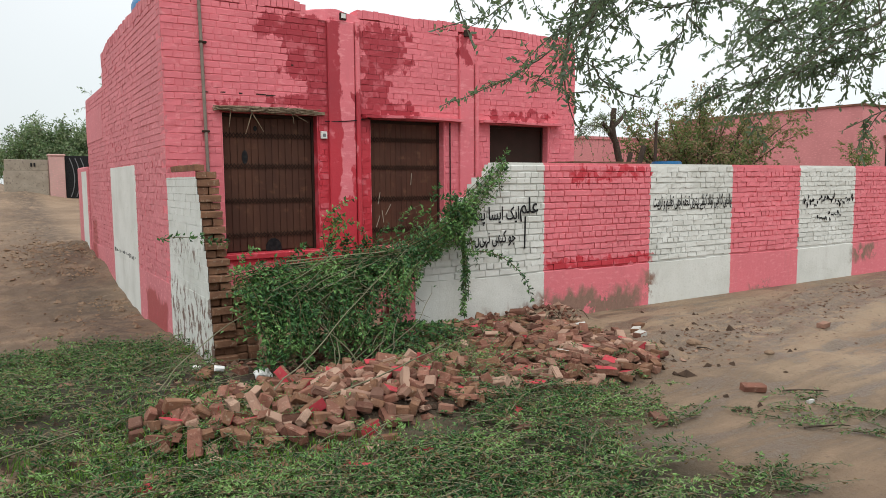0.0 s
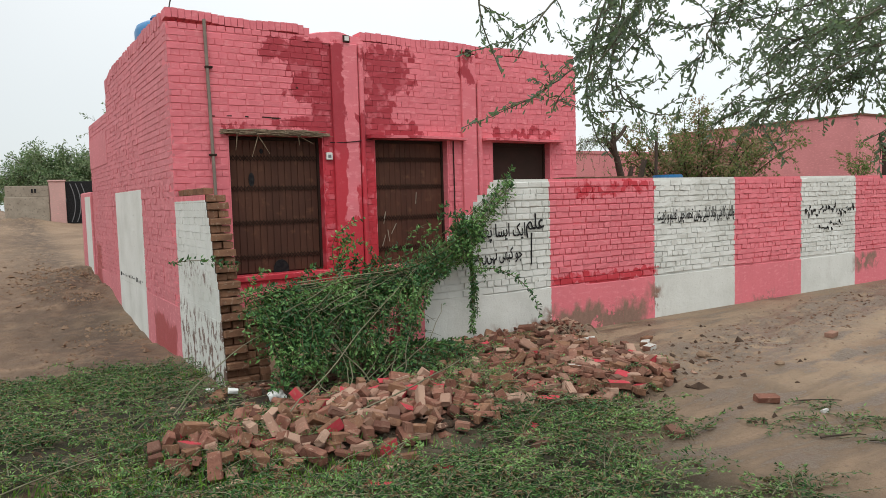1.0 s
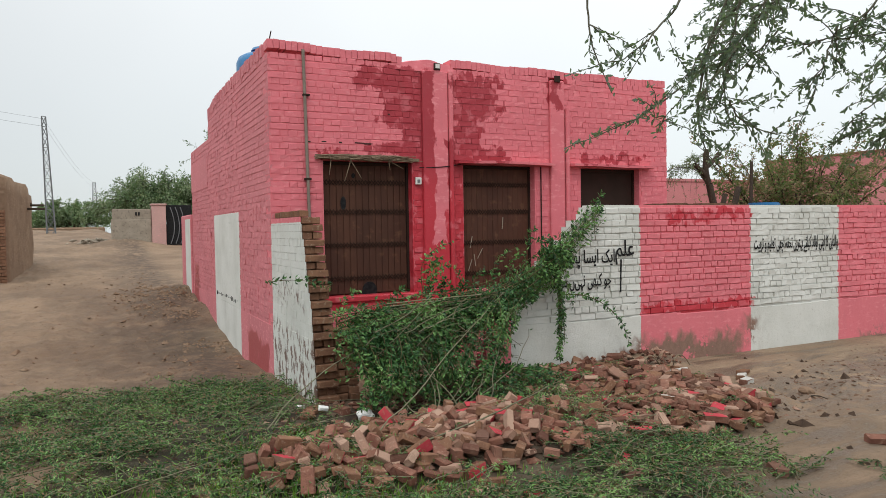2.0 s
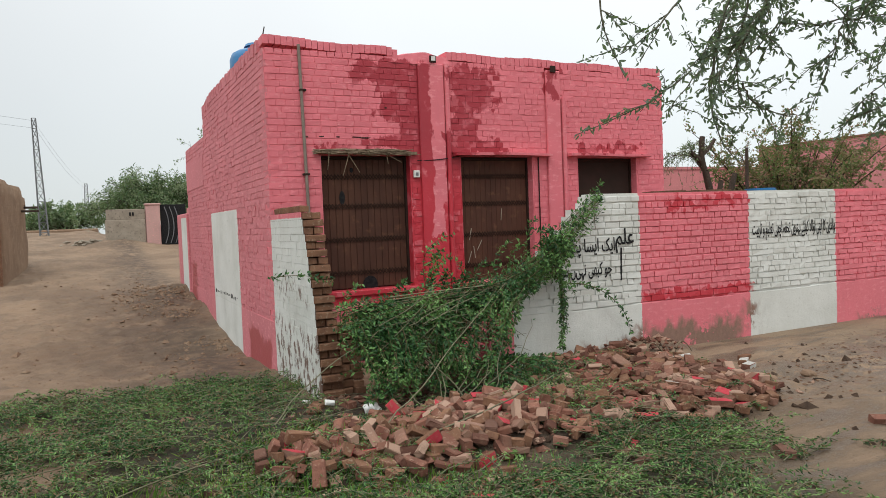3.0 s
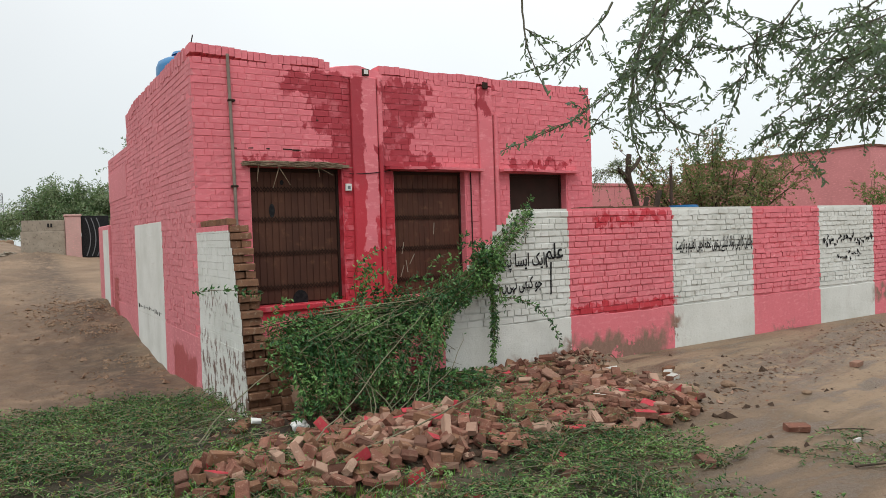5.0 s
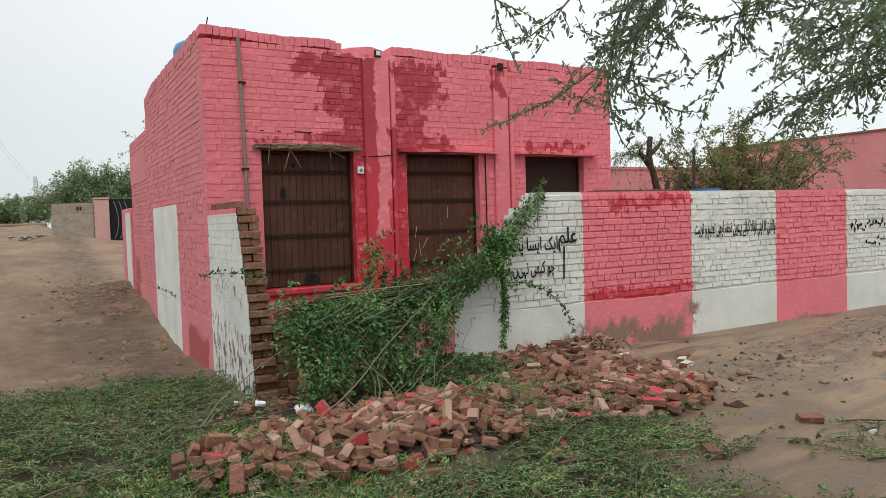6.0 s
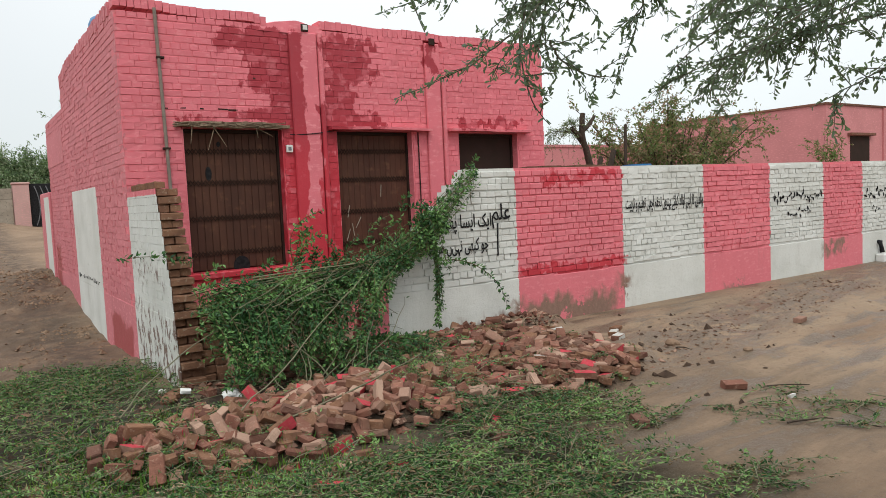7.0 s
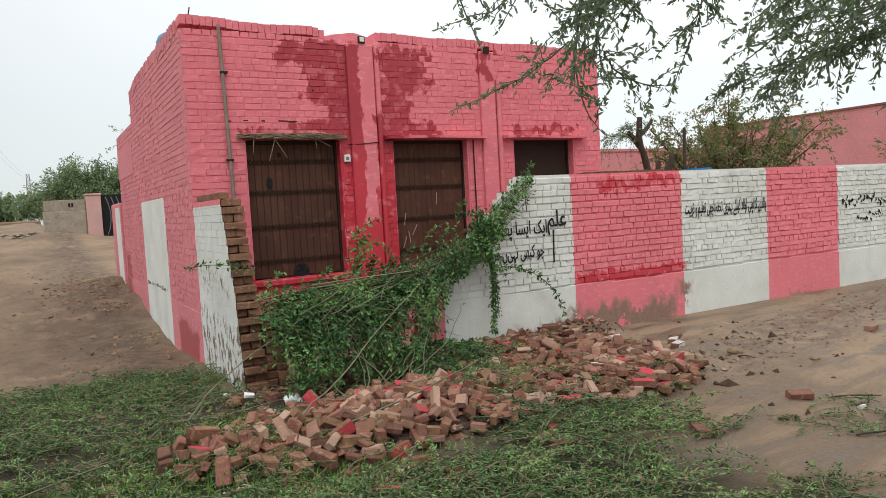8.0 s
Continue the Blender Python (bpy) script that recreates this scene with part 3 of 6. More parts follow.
def lay(parent, along_axis, u0, u1, z0, z1, face, material, top=None, left=None, holes=(), zone=None, proud=0.007, course=COURSE, cap=300, joint=0.010, phase=0, filled=0.0, uneven=0.0035):
    """English bond on a wall face: course by course, clipped at openings. Bricks in the zone are pieces, the rest is joined."""
    sets = {}
    for hdr in (0, 1):
        sets[hdr] = []
        for v in range(4):
            l = (BH if hdr else BL) - joint
            me = brick_mesh("brick", l if along_axis == "x" else 0.05, 0.05 if along_axis == "x" else l, course - joint, 10 + v + 4 * hdr)
            me.materials.append(material)
            sets[hdr].append(me)
    lo, hi, pieces = [], [], 0
    for k in range(int((z1 - z0) / course) + 1):
        za, zb = z0 + k * course, z0 + (k + 1) * course - joint
        hdr = (k + phase) % 2
        unit = BH if hdr else BL
        a = u0 + (BH / 2 if hdr else 0) - BL - random.uniform(0, 0.04)
        z_a, z_b = za, zb
        while a < u1:
            b = a + unit * random.uniform(0.88, 1.07) - joint
            mid = (a + b) / 2
            a, b, this = b + joint, b, a
            a_next, a = a, this
            lift = 0.004 * math.sin(1.9 * mid + 2.3 * k) + random.uniform(-0.002, 0.002)
            za, zb = z_a + lift, z_b + lift + random.uniform(-0.003, 0.001)
            span_a, span_b, a = a, b + (joint if random.random() < filled else 0.0), a_next
            l_lim = left(za) if left else u0
            t_lim = top(mid) if top else z1
            if zb > t_lim + 0.02:
                continue
            spans = [(max(span_a, l_lim), min(span_b, u1))]
            for h0, h1, hz0, hz1 in holes:
                if za < hz1 - 0.02 and zb > hz0 + 0.02:
                    spans = [q for s in spans for q in ((s[0], min(s[1], h0)), (max(s[0], h1), s[1])) if q[1] > q[0]]
            for s0, s1 in spans:
                if s1 - s0 < 0.03:
                    continue
                pr = proud + random.uniform(-0.4, 0.5) * proud
                whole = s1 - s0 > span_b - span_a - 0.002
                if whole and zone and zone(mid, za) and pieces < cap:
                    p = (mid, face - pr + 0.025, (za + zb) / 2) if along_axis == "x" else (face - pr + 0.025, mid, (za + zb) / 2)
                    link("brick", random.choice(sets[hdr]), None, parent,
                         at=pose(*p, random.uniform(-0.6, 0.6), random.uniform(-0.5, 0.5), random.uniform(-0.4, 0.4)) @ Matrix.Diagonal(((s1 - s0) / (unit - joint) if along_axis == "x" else 1, (s1 - s0) / (unit - joint) if along_axis == "y" else 1, 1, 1)))
                    pieces += 1
                elif along_axis == "x":
                    dz = random.uniform(-0.003, 0.003)
                    lo.append((s0, face - pr, za + dz)), hi.append((s1, face + 0.03, zb + dz))
                else:
                    lo.append((face - pr, s0, za)), hi.append((face + 0.03, s1, zb))
    if lo:
        tagged(link("brickwork", many_boxes("brickwork", lo, hi, uneven), material, parent), kind="stuff")


# ---- school building ----
building = thing("brick_building", "single-storey pink limewashed brick school building with two gated openings and a dark one", "building", kind="structure")
TOP = 4.26
DOORS = ((0.69, 2.005, 0.935, 2.77), (2.80, 4.07, 0.92, 2.765), (4.92, 6.15, 0.92, 2.76))
FX = 6.74


def front_top(x):
    return TOP - 0.115 - 0.07 * math.exp(-((x - 1.95) / 0.18) ** 2) + 0.012 * math.sin(5 * x) + 0.045 * math.exp(-x / 0.9)


bm = bmesh.new()
xs = [0.0] + [v for d in DOORS for v in d[:2]] + [FX]
for i in range(0, len(xs), 2):
    box(bm, xs[i], xs[i + 1], 0.004, 0.30, -0.4, 4.09)
for x0, x1, z0, z1 in DOORS:
    box(bm, x0, x1, 0.004, 0.30, -0.4, z0)
    box(bm, x0, x1, 0.004, 0.30, z1 + 0.004, 4.09)
front = part("front_wall", bm, m_front, building)
lane_wall = part("side_wall", boxes((0.004, 0.29, 0.302, 5.34, -0.4, 4.16), (0.004, 0.29, 5.342, 8.1, -0.4, 3.66)), m_lane, building)
part("side_wall", boxes((6.45, FX, 0.302, 8.1, -0.4, 4.2)), m_yard, building)
part("back_wall", boxes((0.292, 6.448, 7.8, 8.1, -0.4, 3.9)), m_yard, building)
part("roof", boxes((0.292, 6.448, 0.302, 7.798, 3.72, 3.86), bevel=0.01), m_mud, building)
part("floor_slab", boxes((0.292, 6.448, 0.302, 7.798, -0.3, 0.72)), m_conc, building)
# unseen partitions, coloured dark as if unlit
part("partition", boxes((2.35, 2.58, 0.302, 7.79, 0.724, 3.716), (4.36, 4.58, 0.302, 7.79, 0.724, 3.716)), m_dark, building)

# parapet: bricks on edge, mud where they have fallen
bm = bmesh.new()
x = 0.0
while x < FX - 0.08:
    w = 0.083 + random.uniform(-0.006, 0.006)
    gone = 1.84 < x < 2.58
    if not gone:
        t = front_top(x) + 0.115 + random.uniform(-0.005, 0.005)
        box(bm, x, x + w - 0.006, 0.001 - random.uniform(0, 0.006), 0.24, t - 0.115, t, jit=0.003)
    x += w
part("parapet_coping", bm, m_front, building)
bm = bmesh.new()
for i in range(80):
    y = 0.31 + i * 0.063
    t = TOP + 0.055 + random.uniform(-0.02, 0.012) - 0.10 * smooth(4.2, 5.4, y)
    box(bm, -0.004 - random.uniform(0, 0.008), 0.24, y, y + 0.055, t - 0.17, t, jit=0.005)
part("parapet_coping", bm, m_lane, building)
bm = bmesh.new()
n = 40
ring = []
for i in range(n + 1):
    x = 1.72 + 0.95 * i / n
    h = 4.185 + 0.045 * math.sin(math.pi * i / n) - 0.05 * math.exp(-((x - 1.92) / 0.12) ** 2) + 0.012 * math.sin(17 * x)
    ring.append([bm.verts.new(c) for c in ((x, -0.01 + 0.008 * math.sin(23 * x), 4.06), (x, 0.01, h), (x, 0.15, h + 0.03), (x, 0.27, h - 0.02), (x, 0.28, 4.06))])
for a, b in zip(ring, ring[1:]):
    for q in range(4):
        bm.faces.new((a[q], b[q], b[q + 1], a[q + 1]))
bm.faces.new(ring[0][::-1])
bm.faces.new(ring[-1])
part("mud_cap", bm, m_front, building, "damp painted mud capping the broken parapet")

# plaster pilasters and pipes
pil = part("pilaster", boxes((2.16, 2.56, -0.045, 0.002, -0.2, 4.08), bevel=0.012), m_front, building)
part("pilaster", boxes((4.335, 4.60, -0.045, 0.002, -0.2, 4.10), bevel=0.012), m_front, building)


def pipe(name, pts, r, material, parent, label=""):
    ob = link(name, tube_mesh(name, [(pts, r, r)], 10), material, parent, label)
    return ob


pipe("drain_pipe", [(2.605, -0.04, z) for z in np.linspace(-0.1, 4.08, 12)], 0.036, m_front, building, "pink-painted vertical drain pipe")
pipe("drain_pipe", [(4.655, -0.04, z) for z in np.linspace(-0.1, 3.68, 12)], 0.036, m_front, building, "pink-painted vertical drain pipe")
grey_pipe = pipe("conduit_pipe", [(0.455 + 0.075 * (4.20 - z) / 4.2, -0.035, z) for z in np.linspace(0.0, 4.20, 12)], 0.021, m_pipe, building, "dull grey vertical conduit pipe")
for z in (1.2, 2.5, 3.6):
    part("pipe_clip", boxes((0.44, 0.53, -0.06, -0.004, z, z + 0.025), bevel=0.003), m_iron_dark, grey_pipe)
pipe("rod", [(4.16, -0.02, z) for z in np.linspace(1.0, 2.76, 6)], 0.010, m_iron_dark, building, "thin dark vertical rod beside the gate")
pipe("cable", bez((2.10, -0.03, 2.70), (2.45, -0.075, 2.69), (2.95, -0.03, 2.80), 10), 0.006, m_black, building)
for x, z in ((2.385, 4.135), (4.455, 4.12)):
    # dark block in place of the shade inside a flush rainwater hole
    sp = part("spout", boxes((x - 0.05, x + 0.05, -0.075, -0.045, z - 0.05, z + 0.05), bevel=0.006), m_dark, building, "small dark block painted as a square rainwater hole")
    if x < 3:
        # bright sky seen through the hole, painted as a white square
        part("liner", boxes((x - 0.03, x + 0.034, -0.081, -0.0755, z - 0.026, z + 0.036)), m_plastic, sp)
sock = part("switch_box", boxes((2.035, 2.125, -0.045, -0.008, 2.46, 2.56), bevel=0.006), m_plastic, building, "small white plastic switch box")
part("socket_plate", boxes((2.058, 2.102, -0.0495, -0.0455, 2.485, 2.53), bevel=0.002), m_steel, sock)

# lintels: rotten reeds over the first opening, thin slabs over the others
reed = []
for i in range(150):
    x0 = random.uniform(0.56, 1.72)
    l, z = random.uniform(0.12, 0.42), random.uniform(2.778, 2.842)
    reed.append((bez((x0, random.uniform(-0.13, -0.01), z), (x0 + l / 2, random.uniform(-0.14, 0.0), z + random.uniform(-0.02, 0.02)), (x0 + l, random.uniform(-0.13, -0.01), z + random.uniform(-0.03, 0.02)), 4), random.uniform(0.004, 0.010), 0.003))
for x, dx, l in ((0.80, -0.03, 0.22), (1.08, -0.10, 0.30), (1.06, 0.16, 0.26), (1.62, 0.02, 0.14), (1.60, 0.24, 0.12)):
    reed.append((bez((x, -0.05, 2.79), (x + dx / 2, -0.07, 2.79 - l / 2), (x + dx, -0.06, 2.79 - l), 5), 0.008, 0.004))
lint = part("lintel", boxes((0.64, 2.10, -0.05, 0.0, 2.785, 2.822), bevel=0.01, jit=0.008), m_thatch, building, "rotten reed lintel with hanging stalks")
tagged(link("reeds", tube_mesh("reeds", reed, 5), m_thatch, lint), kind="stuff")
for x0, x1 in ((2.67, 4.35), (4.70, 6.36)):
    bm = bmesh.new()
    n = 22
    rows = []
    for i in range(n + 1):
        x = x0 + (x1 - x0) * i / n
        d, s = -0.15 + 0.012 * math.sin(9 * x) + random.uniform(-0.006, 0.006), 0.006 * math.sin(4 * x)
        rows.append([bm.verts.new(c) for c in ((x, 0.002, 2.772 + s), (x, d, 2.775 + s), (x, d - 0.004, 2.812 + s), (x, 0.002, 2.83 + s))])
    for a, b in zip(rows, rows[1:]):
        for q in range(3):
            bm.faces.new((a[q], a[q + 1], b[q + 1], b[q]))
    bm.faces.new(rows[0])
    bm.faces.new(rows[-1][::-1])
    part("lintel", bm, m_front, building, "thin pink concrete lintel slab with a rough edge")
for x0, x1, z0, z1 in DOORS:
    part("sill", boxes((x0 - 0.05, x1 + 0.05, -0.03, 0.10, z0 - 0.085, z0 - 0.004), bevel=0.012), m_front, building)
    part("jamb", boxes((x0 - 0.001, x0 + 0.012, 0.0, 0.22, z0, z1)), m_front, building)
    part("jamb", boxes((x1 - 0.012, x1 + 0.001, 0.0, 0.22, z0, z1)), m_front, building)


# ---- folding gates ----
def gate(x0, x1, z0, z1, name, label, sheet=m_iron):
    g = tagged(new(name), label, "door", "gates of the building", "structure")
    y = 0.15
    part("sheet", boxes((x0 + 0.03, x1 - 0.03, y + 0.016, y + 0.02, z0 + 0.01, z1 - 0.01)), sheet, g, "brown rusty steel sheet, or dark sheet painted as an unlit room")
    fr = part("gate_frame", boxes((x0 + 0.013, x0 + 0.045, y - 0.02, y + 0.03, z0, z1), (x1 - 0.045, x1 - 0.013, y - 0.02, y + 0.03, z0, z1),
                                  (x0 + 0.046, x1 - 0.046, y - 0.02, y + 0.03, z1 - 0.045, z1 - 0.004)), m_iron_dark, g)
    n = int((x1 - x0 - 0.1) / 0.088)
    # a dark sheet standing for an unlit room gets no slats
    if sheet != m_iron:
        return g
    step = (x1 - x0 - 0.1) / n
    me = bpy.data.meshes.new("slat")
    bm = boxes((-0.0435, 0.0435, 0, 0.006, z0 + 0.02, z1 - 0.05), (0.0385, 0.0430, -0.003, -0.0005, z0 + 0.02, z1 - 0.05))
    bm.to_mesh(me)
    bm.free()
    me.materials.append(sheet)
    for i in range(n):
        link("slat", me, None, g, at=pose(x0 + 0.05 + (i + 0.5) * step, y, 0, 0, 0, random.uniform(-1.5, 1.5)))
    h = z1 - z0
    for fz in (0.12, 0.37, 0.62, 0.84):
        bm = bmesh.new()
        z = z0 + h * fz
        m = n * 2
        for i in range(m):
            a, b = x0 + 0.05 + i * step / 2, x0 + 0.05 + (i + 1) * step / 2
            za, zb = (z - 0.032, z + 0.032) if i % 2 else (z + 0.032, z - 0.032)
            for s in (1, -1):
                v = [bm.verts.new(c) for c in ((a, y - 0.016 - 0.004 * s, za if s > 0 else zb), (b, y - 0.016 - 0.004 * s, zb if s > 0 else za),
                                               (b, y - 0.016 - 0.004 * s, (zb if s > 0 else za) + 0.020), (a, y - 0.016 - 0.004 * s, (za if s > 0 else zb) + 0.020))]
                f = bm.faces.new(v)
                r = bmesh.ops.extrude_face_region(bm, geom=[f])
                for q in r["geom"]:
                    if isinstance(q, bmesh.types.BMVert):
                        q.co.y += 0.006
        part("lattice_strip", bm, m_lattice if sheet == m_iron else sheet, g)
    return g


# black disc laid over the slats, painting the shade in a hole
def dark_gap(parent, x, z, w, h, arch=True):
    bm = bmesh.new()
    n = 14
    ring = [bm.verts.new((x + w * math.cos(a), 0.1335 + 0.0005 * i, z + h * (math.sin(a) if arch else math.sin(a)))) for i, a in enumerate([2 * math.pi * k / n for k in range(n)])]
    bm.faces.new(ring[::-1])
    r = bmesh.ops.extrude_face_region(bm, geom=bm.faces[:])
    for q in r["geom"]:
        if isinstance(q, bmesh.types.BMVert):
            q.co.y += 0.006
    part("rust_hole", bm, m_black, parent)


door_1 = gate(*DOORS[0], "door_1", "closed brown folding steel gate with zigzag lattice strips and rust holes")
dark_gap(door_1, 1.02, 2.20, 0.04, 0.095)
dark_gap(door_1, 1.38, 0.98, 0.11, 0.13)
dark_gap(door_1, 1.17, 2.58, 0.025, 0.035)
door_2 = gate(*DOORS[1], "door_2", "closed dark brown folding steel gate with scratched paint")
for x, z, a in ((3.0, 1.62, 12), (3.06, 1.35, -8), (2.98, 1.28, 20), (3.55, 1.9, 5), (3.15, 1.45, 30)):
    ob = part("scratch", boxes((-0.006, 0.006, -0.001, 0.001, -0.09, 0.09)), m_conc, door_2)
    ob.matrix_basis = pose(x, 0.131, z, 0, a, 0)
# open, not gated: the shade inside is painted as a flat dark sheet
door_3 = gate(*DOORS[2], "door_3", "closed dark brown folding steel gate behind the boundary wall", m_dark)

# lane side of the building: plaster dado and a smooth patch
part("dado", boxes((-0.006, 0.004, -0.002, 8.1, -0.4, 0.60), bevel=0.003), m_lane, building)
part("white_stripe", boxes((-0.007, 0.003, 2.262, 4.80, 0.604, 2.138), bevel=0.003), m_lane, building, "smooth white plaster stripe")
part("plaster_patch", boxes((-0.012, 0.003, 5.55, 8.09, 2.72, 3.32), bevel=0.006), m_lane, building)

# ---- things on the roof ----
tank = thing("water_tank", "blue plastic water tank standing on the roof", "water tank")
bm = bmesh.new()
prof = [(r, z) for r, z in ((0.0, 0.0), (0.50, 0.0), (0.52, 0.05), (0.52, 0.30), (0.505, 0.33), (0.52, 0.36), (0.52, 0.62), (0.505, 0.65), (0.52, 0.68), (0.52, 0.92), (0.48, 1.02), (0.38, 1.08), (0.24, 1.11), (0.22, 1.16), (0.0, 1.17))]
N = 28
rings = [[bm.verts.new((r * math.cos(2 * math.pi * k / N), r * math.sin(2 * math.pi * k / N), z)) for k in range(N)] for r, z in prof[1:-1]]
for a, b in zip(rings, rings[1:]):
    for k in range(N):
        bm.faces.new((a[k], a[(k + 1) % N], b[(k + 1) % N], b[k])).smooth = True
bm.faces.new(rings[0][::-1])
bm.faces.new(rings[-1])
tank_body = part("tank_body", bm, m_blue, tank)
lid = bmesh.new()
bmesh.ops.create_cone(lid, cap_ends=True, segments=24, radius1=0.25, radius2=0.22, depth=0.05)
part("lid", lid, m_blue, tank_body).location = (0, 0, 1.19)
part("plinth", boxes((-0.5, 0.5, -0.5, 0.5, -0.195, -0.005), bevel=0.02), m_brick_clay, tank)
tank.location = (0.93, 4.4, 4.06)
pole_thing = thing("antenna_pole", "thin dark metal pole standing on the roof beside the tank", "pole")
link("pole", tube_mesh("pole", [([(0.56, 3.0, 3.86), (0.60, 3.0, 4.6), (0.74, 3.0, 5.24)], 0.014, 0.010)], 8), m_iron_dark, pole_thing)

# ---- boundary wall ----
WF, WTOP = -2.0, 2.10


def broken(z):
    return float(np.interp(z, (-0.5, 0.0, 0.7, 1.0, 1.5, 2.1), (1.95, 1.95, 2.15, 2.55, 3.06, 3.66)))


WEND = 24.0
bm = bmesh.new()
for k in range(26):
    z = k * COURSE
    box(bm, broken(z) + random.uniform(-0.04, 0.06), WEND, WF + 0.008, WF + 0.23, z - (0.4 if k == 0 else 0), min(z + COURSE, WTOP) - 0.0005, jit=0.0)
wall = tagged(part("boundary_wall", bm, m_wall), "brick boundary wall limewashed in pink and white bands, broken down at one end", "wall", kind="structure")
bm = bmesh.new()
x = 2.02
while x < WEND:
    w = random.uniform(0.3, 0.5)
    e = min(x + w, WEND)
    d = random.uniform(0.012, 0.016)
    t = 0.655 - 0.035 * min((x - 2) / 4, 1) + random.uniform(-0.012, 0.012)
    vs = [bm.verts.new(c) for c in ((x, WF - d, -0.35), (e, WF - d, -0.35), (e, WF - d, t), (x, WF - d, t), (x, WF + 0.003, t + 0.01), (e, WF + 0.003, t + 0.01))]
    bm.faces.new(vs[:4])
    bm.faces.new((vs[3], vs[2], vs[5], vs[4]))
    x = e
bmesh.ops.remove_doubles(bm, verts=bm.verts[:], dist=0.006)
part("dado", bm, m_dado, wall, "smooth plaster band, flaking at the foot")
bm = bmesh.new()
x = 4.6
while x < 6.35:
    w = random.uniform(0.2, 0.42)
    box(bm, x, x + w, WF + 0.012, WF + 0.20, WTOP - 0.004, WTOP + random.uniform(0.012, 0.03), jit=0.004)
    x += w + 0.004
part("mortar_cap", bm, m_mortar, wall)

# ---- writing on the wall ----
FORMS = {"ا": "FE8D FE8E", "ب": "FE8F FE90 FE91 FE92", "ت": "FE95 FE96 FE97 FE98", "پ": "FB56 FB57 FB58 FB59", "ج": "FE9D FE9E FE9F FEA0",
         "ح": "FEA1 FEA2 FEA3 FEA4", "چ": "FB7A FB7B FB7C FB7D", "د": "FEA9 FEAA", "ر": "FEAD FEAE", "س": "FEB1 FEB2 FEB3 FEB4",
         "ع": "FEC9 FECA FECB FECC", "ف": "FED1 FED2 FED3 FED4", "ک": "FB8E FB8F FB90 FB91", "ل": "FEDD FEDE FEDF FEE0",
         "م": "FEE1 FEE2 FEE3 FEE4", "ن": "FEE5 FEE6 FEE7 FEE8", "و": "FEED FEEE", "ہ": "FBA6 FBA7 FBA8 FBA9", "ھ": "FBAA FBAB FBAC FBAD",
         "ی": "FBFC FBFD FBFE FBFF", "ے": "FBAE FBAF", "ئ": "FE89 FE8A FE8B FE8C"}


def shaped(text):
    """Joined letter forms, laid out from right to left."""
    out = []
    for i, ch in enumerate(text):
        if ch not in FORMS:
            out.append(ch)
            continue
        f = FORMS[ch].split()
        before = i > 0 and text[i - 1] in FORMS and len(FORMS[text[i - 1]].split()) == 4
        after = i + 1 < len(text) and text[i + 1] in FORMS and len(f) == 4
        k = (3 if before else 2) if after else (1 if before else 0)
        out.append(chr(int(f[k], 16)))
    return "".join(reversed(out))


def lettering(text, x0, x1, z0, size_y, parent, shear=0.0, bold=0.004):
    cu = bpy.data.curves.new("lettering", "FONT")
    cu.body, cu.extrude, cu.offset, cu.shear = shaped(text), 0.002, bold, shear
    cu.resolution_u = 2
    tmp = new("tmp", cu)
    bpy.context.view_layer.update()
    me = bpy.data.meshes.new_from_object(tmp.evaluated_get(bpy.context.evaluated_depsgraph_get()))
    bpy.data.objects.remove(tmp)
    co = np.empty(len(me.vertices) * 3)
    me.vertices.foreach_get("co", co)
    co = co.reshape(-1, 3)
    lo, hi = co.min(0), co.max(0)
    co[:, 0] = x0 + (co[:, 0] - lo[0]) / (hi[0] - lo[0]) * (x1 - x0)
    up = z0 + (co[:, 1] - lo[1]) / (hi[1] - lo[1]) * size_y
    co = np.stack([co[:, 0], WF - 0.025 - co[:, 2], up], -1)
    me.vertices.foreach_set("co", co.ravel())
    me.materials.clear()
    return link("lettering", me, m_black, parent)


def stroke(pts, w, parent):
    link("lettering", tube_mesh("lettering", [([(x, WF - 0.020, z) for x, z in pts], w, w)], 6), m_black, parent)


lettering("علم", 3.93, 4.24, 1.33, 0.32, wall, bold=0.012)
stroke(((4.03, 1.40), (4.02, 1.2), (4.015, 0.98)), 0.011, wall)
lettering("ایک ایسا پھول", 3.10, 3.92, 1.30, 0.24, wall, bold=0.010)
lettering("جو کبھی نہیں مرجھاتا", 2.86, 3.86, 1.02, 0.22, wall, bold=0.010)
lettering("والدین کا اپنی اولاد کیلئے بہترین تحفہ اچھی تعلیم و تربیت", 6.46, 8.30, 1.37, 0.27, wall, bold=0.006)


def bars(x0, x1, z, h, n):
    """Unreadable brush writing: short slanted dashes on a line."""
    for i in range(n):
        x = x0 + (x1 - x0) * (i + random.uniform(0.1, 0.6)) / n
        zz, w, t = z + random.uniform(-0.3, 0.3) * h, random.uniform(0.25, 0.9) * (x1 - x0) / n, random.uniform(-0.4, 0.5) * h
        stroke(((x, zz), (x + w / 2, zz + t + random.uniform(-0.2, 0.2) * h), (x + w, zz + 0.5 * t)), random.uniform(0.008, 0.013), wall)


bars(10.34, 12.0, 1.46, 0.20, 34)
bars(10.80, 11.60, 1.17, 0.17, 14)
bars(13.65, 14.6, 1.42, 0.16, 20)
bars(14.0, 14.3, 1.1, 0.12, 4)

# ---- broken stub of the wall beside the lane ----
stub = tagged(new("boundary_wall_stub"), "broken stub of brick wall with white flaking limewash and toothed raw bricks", "wall", kind="structure")


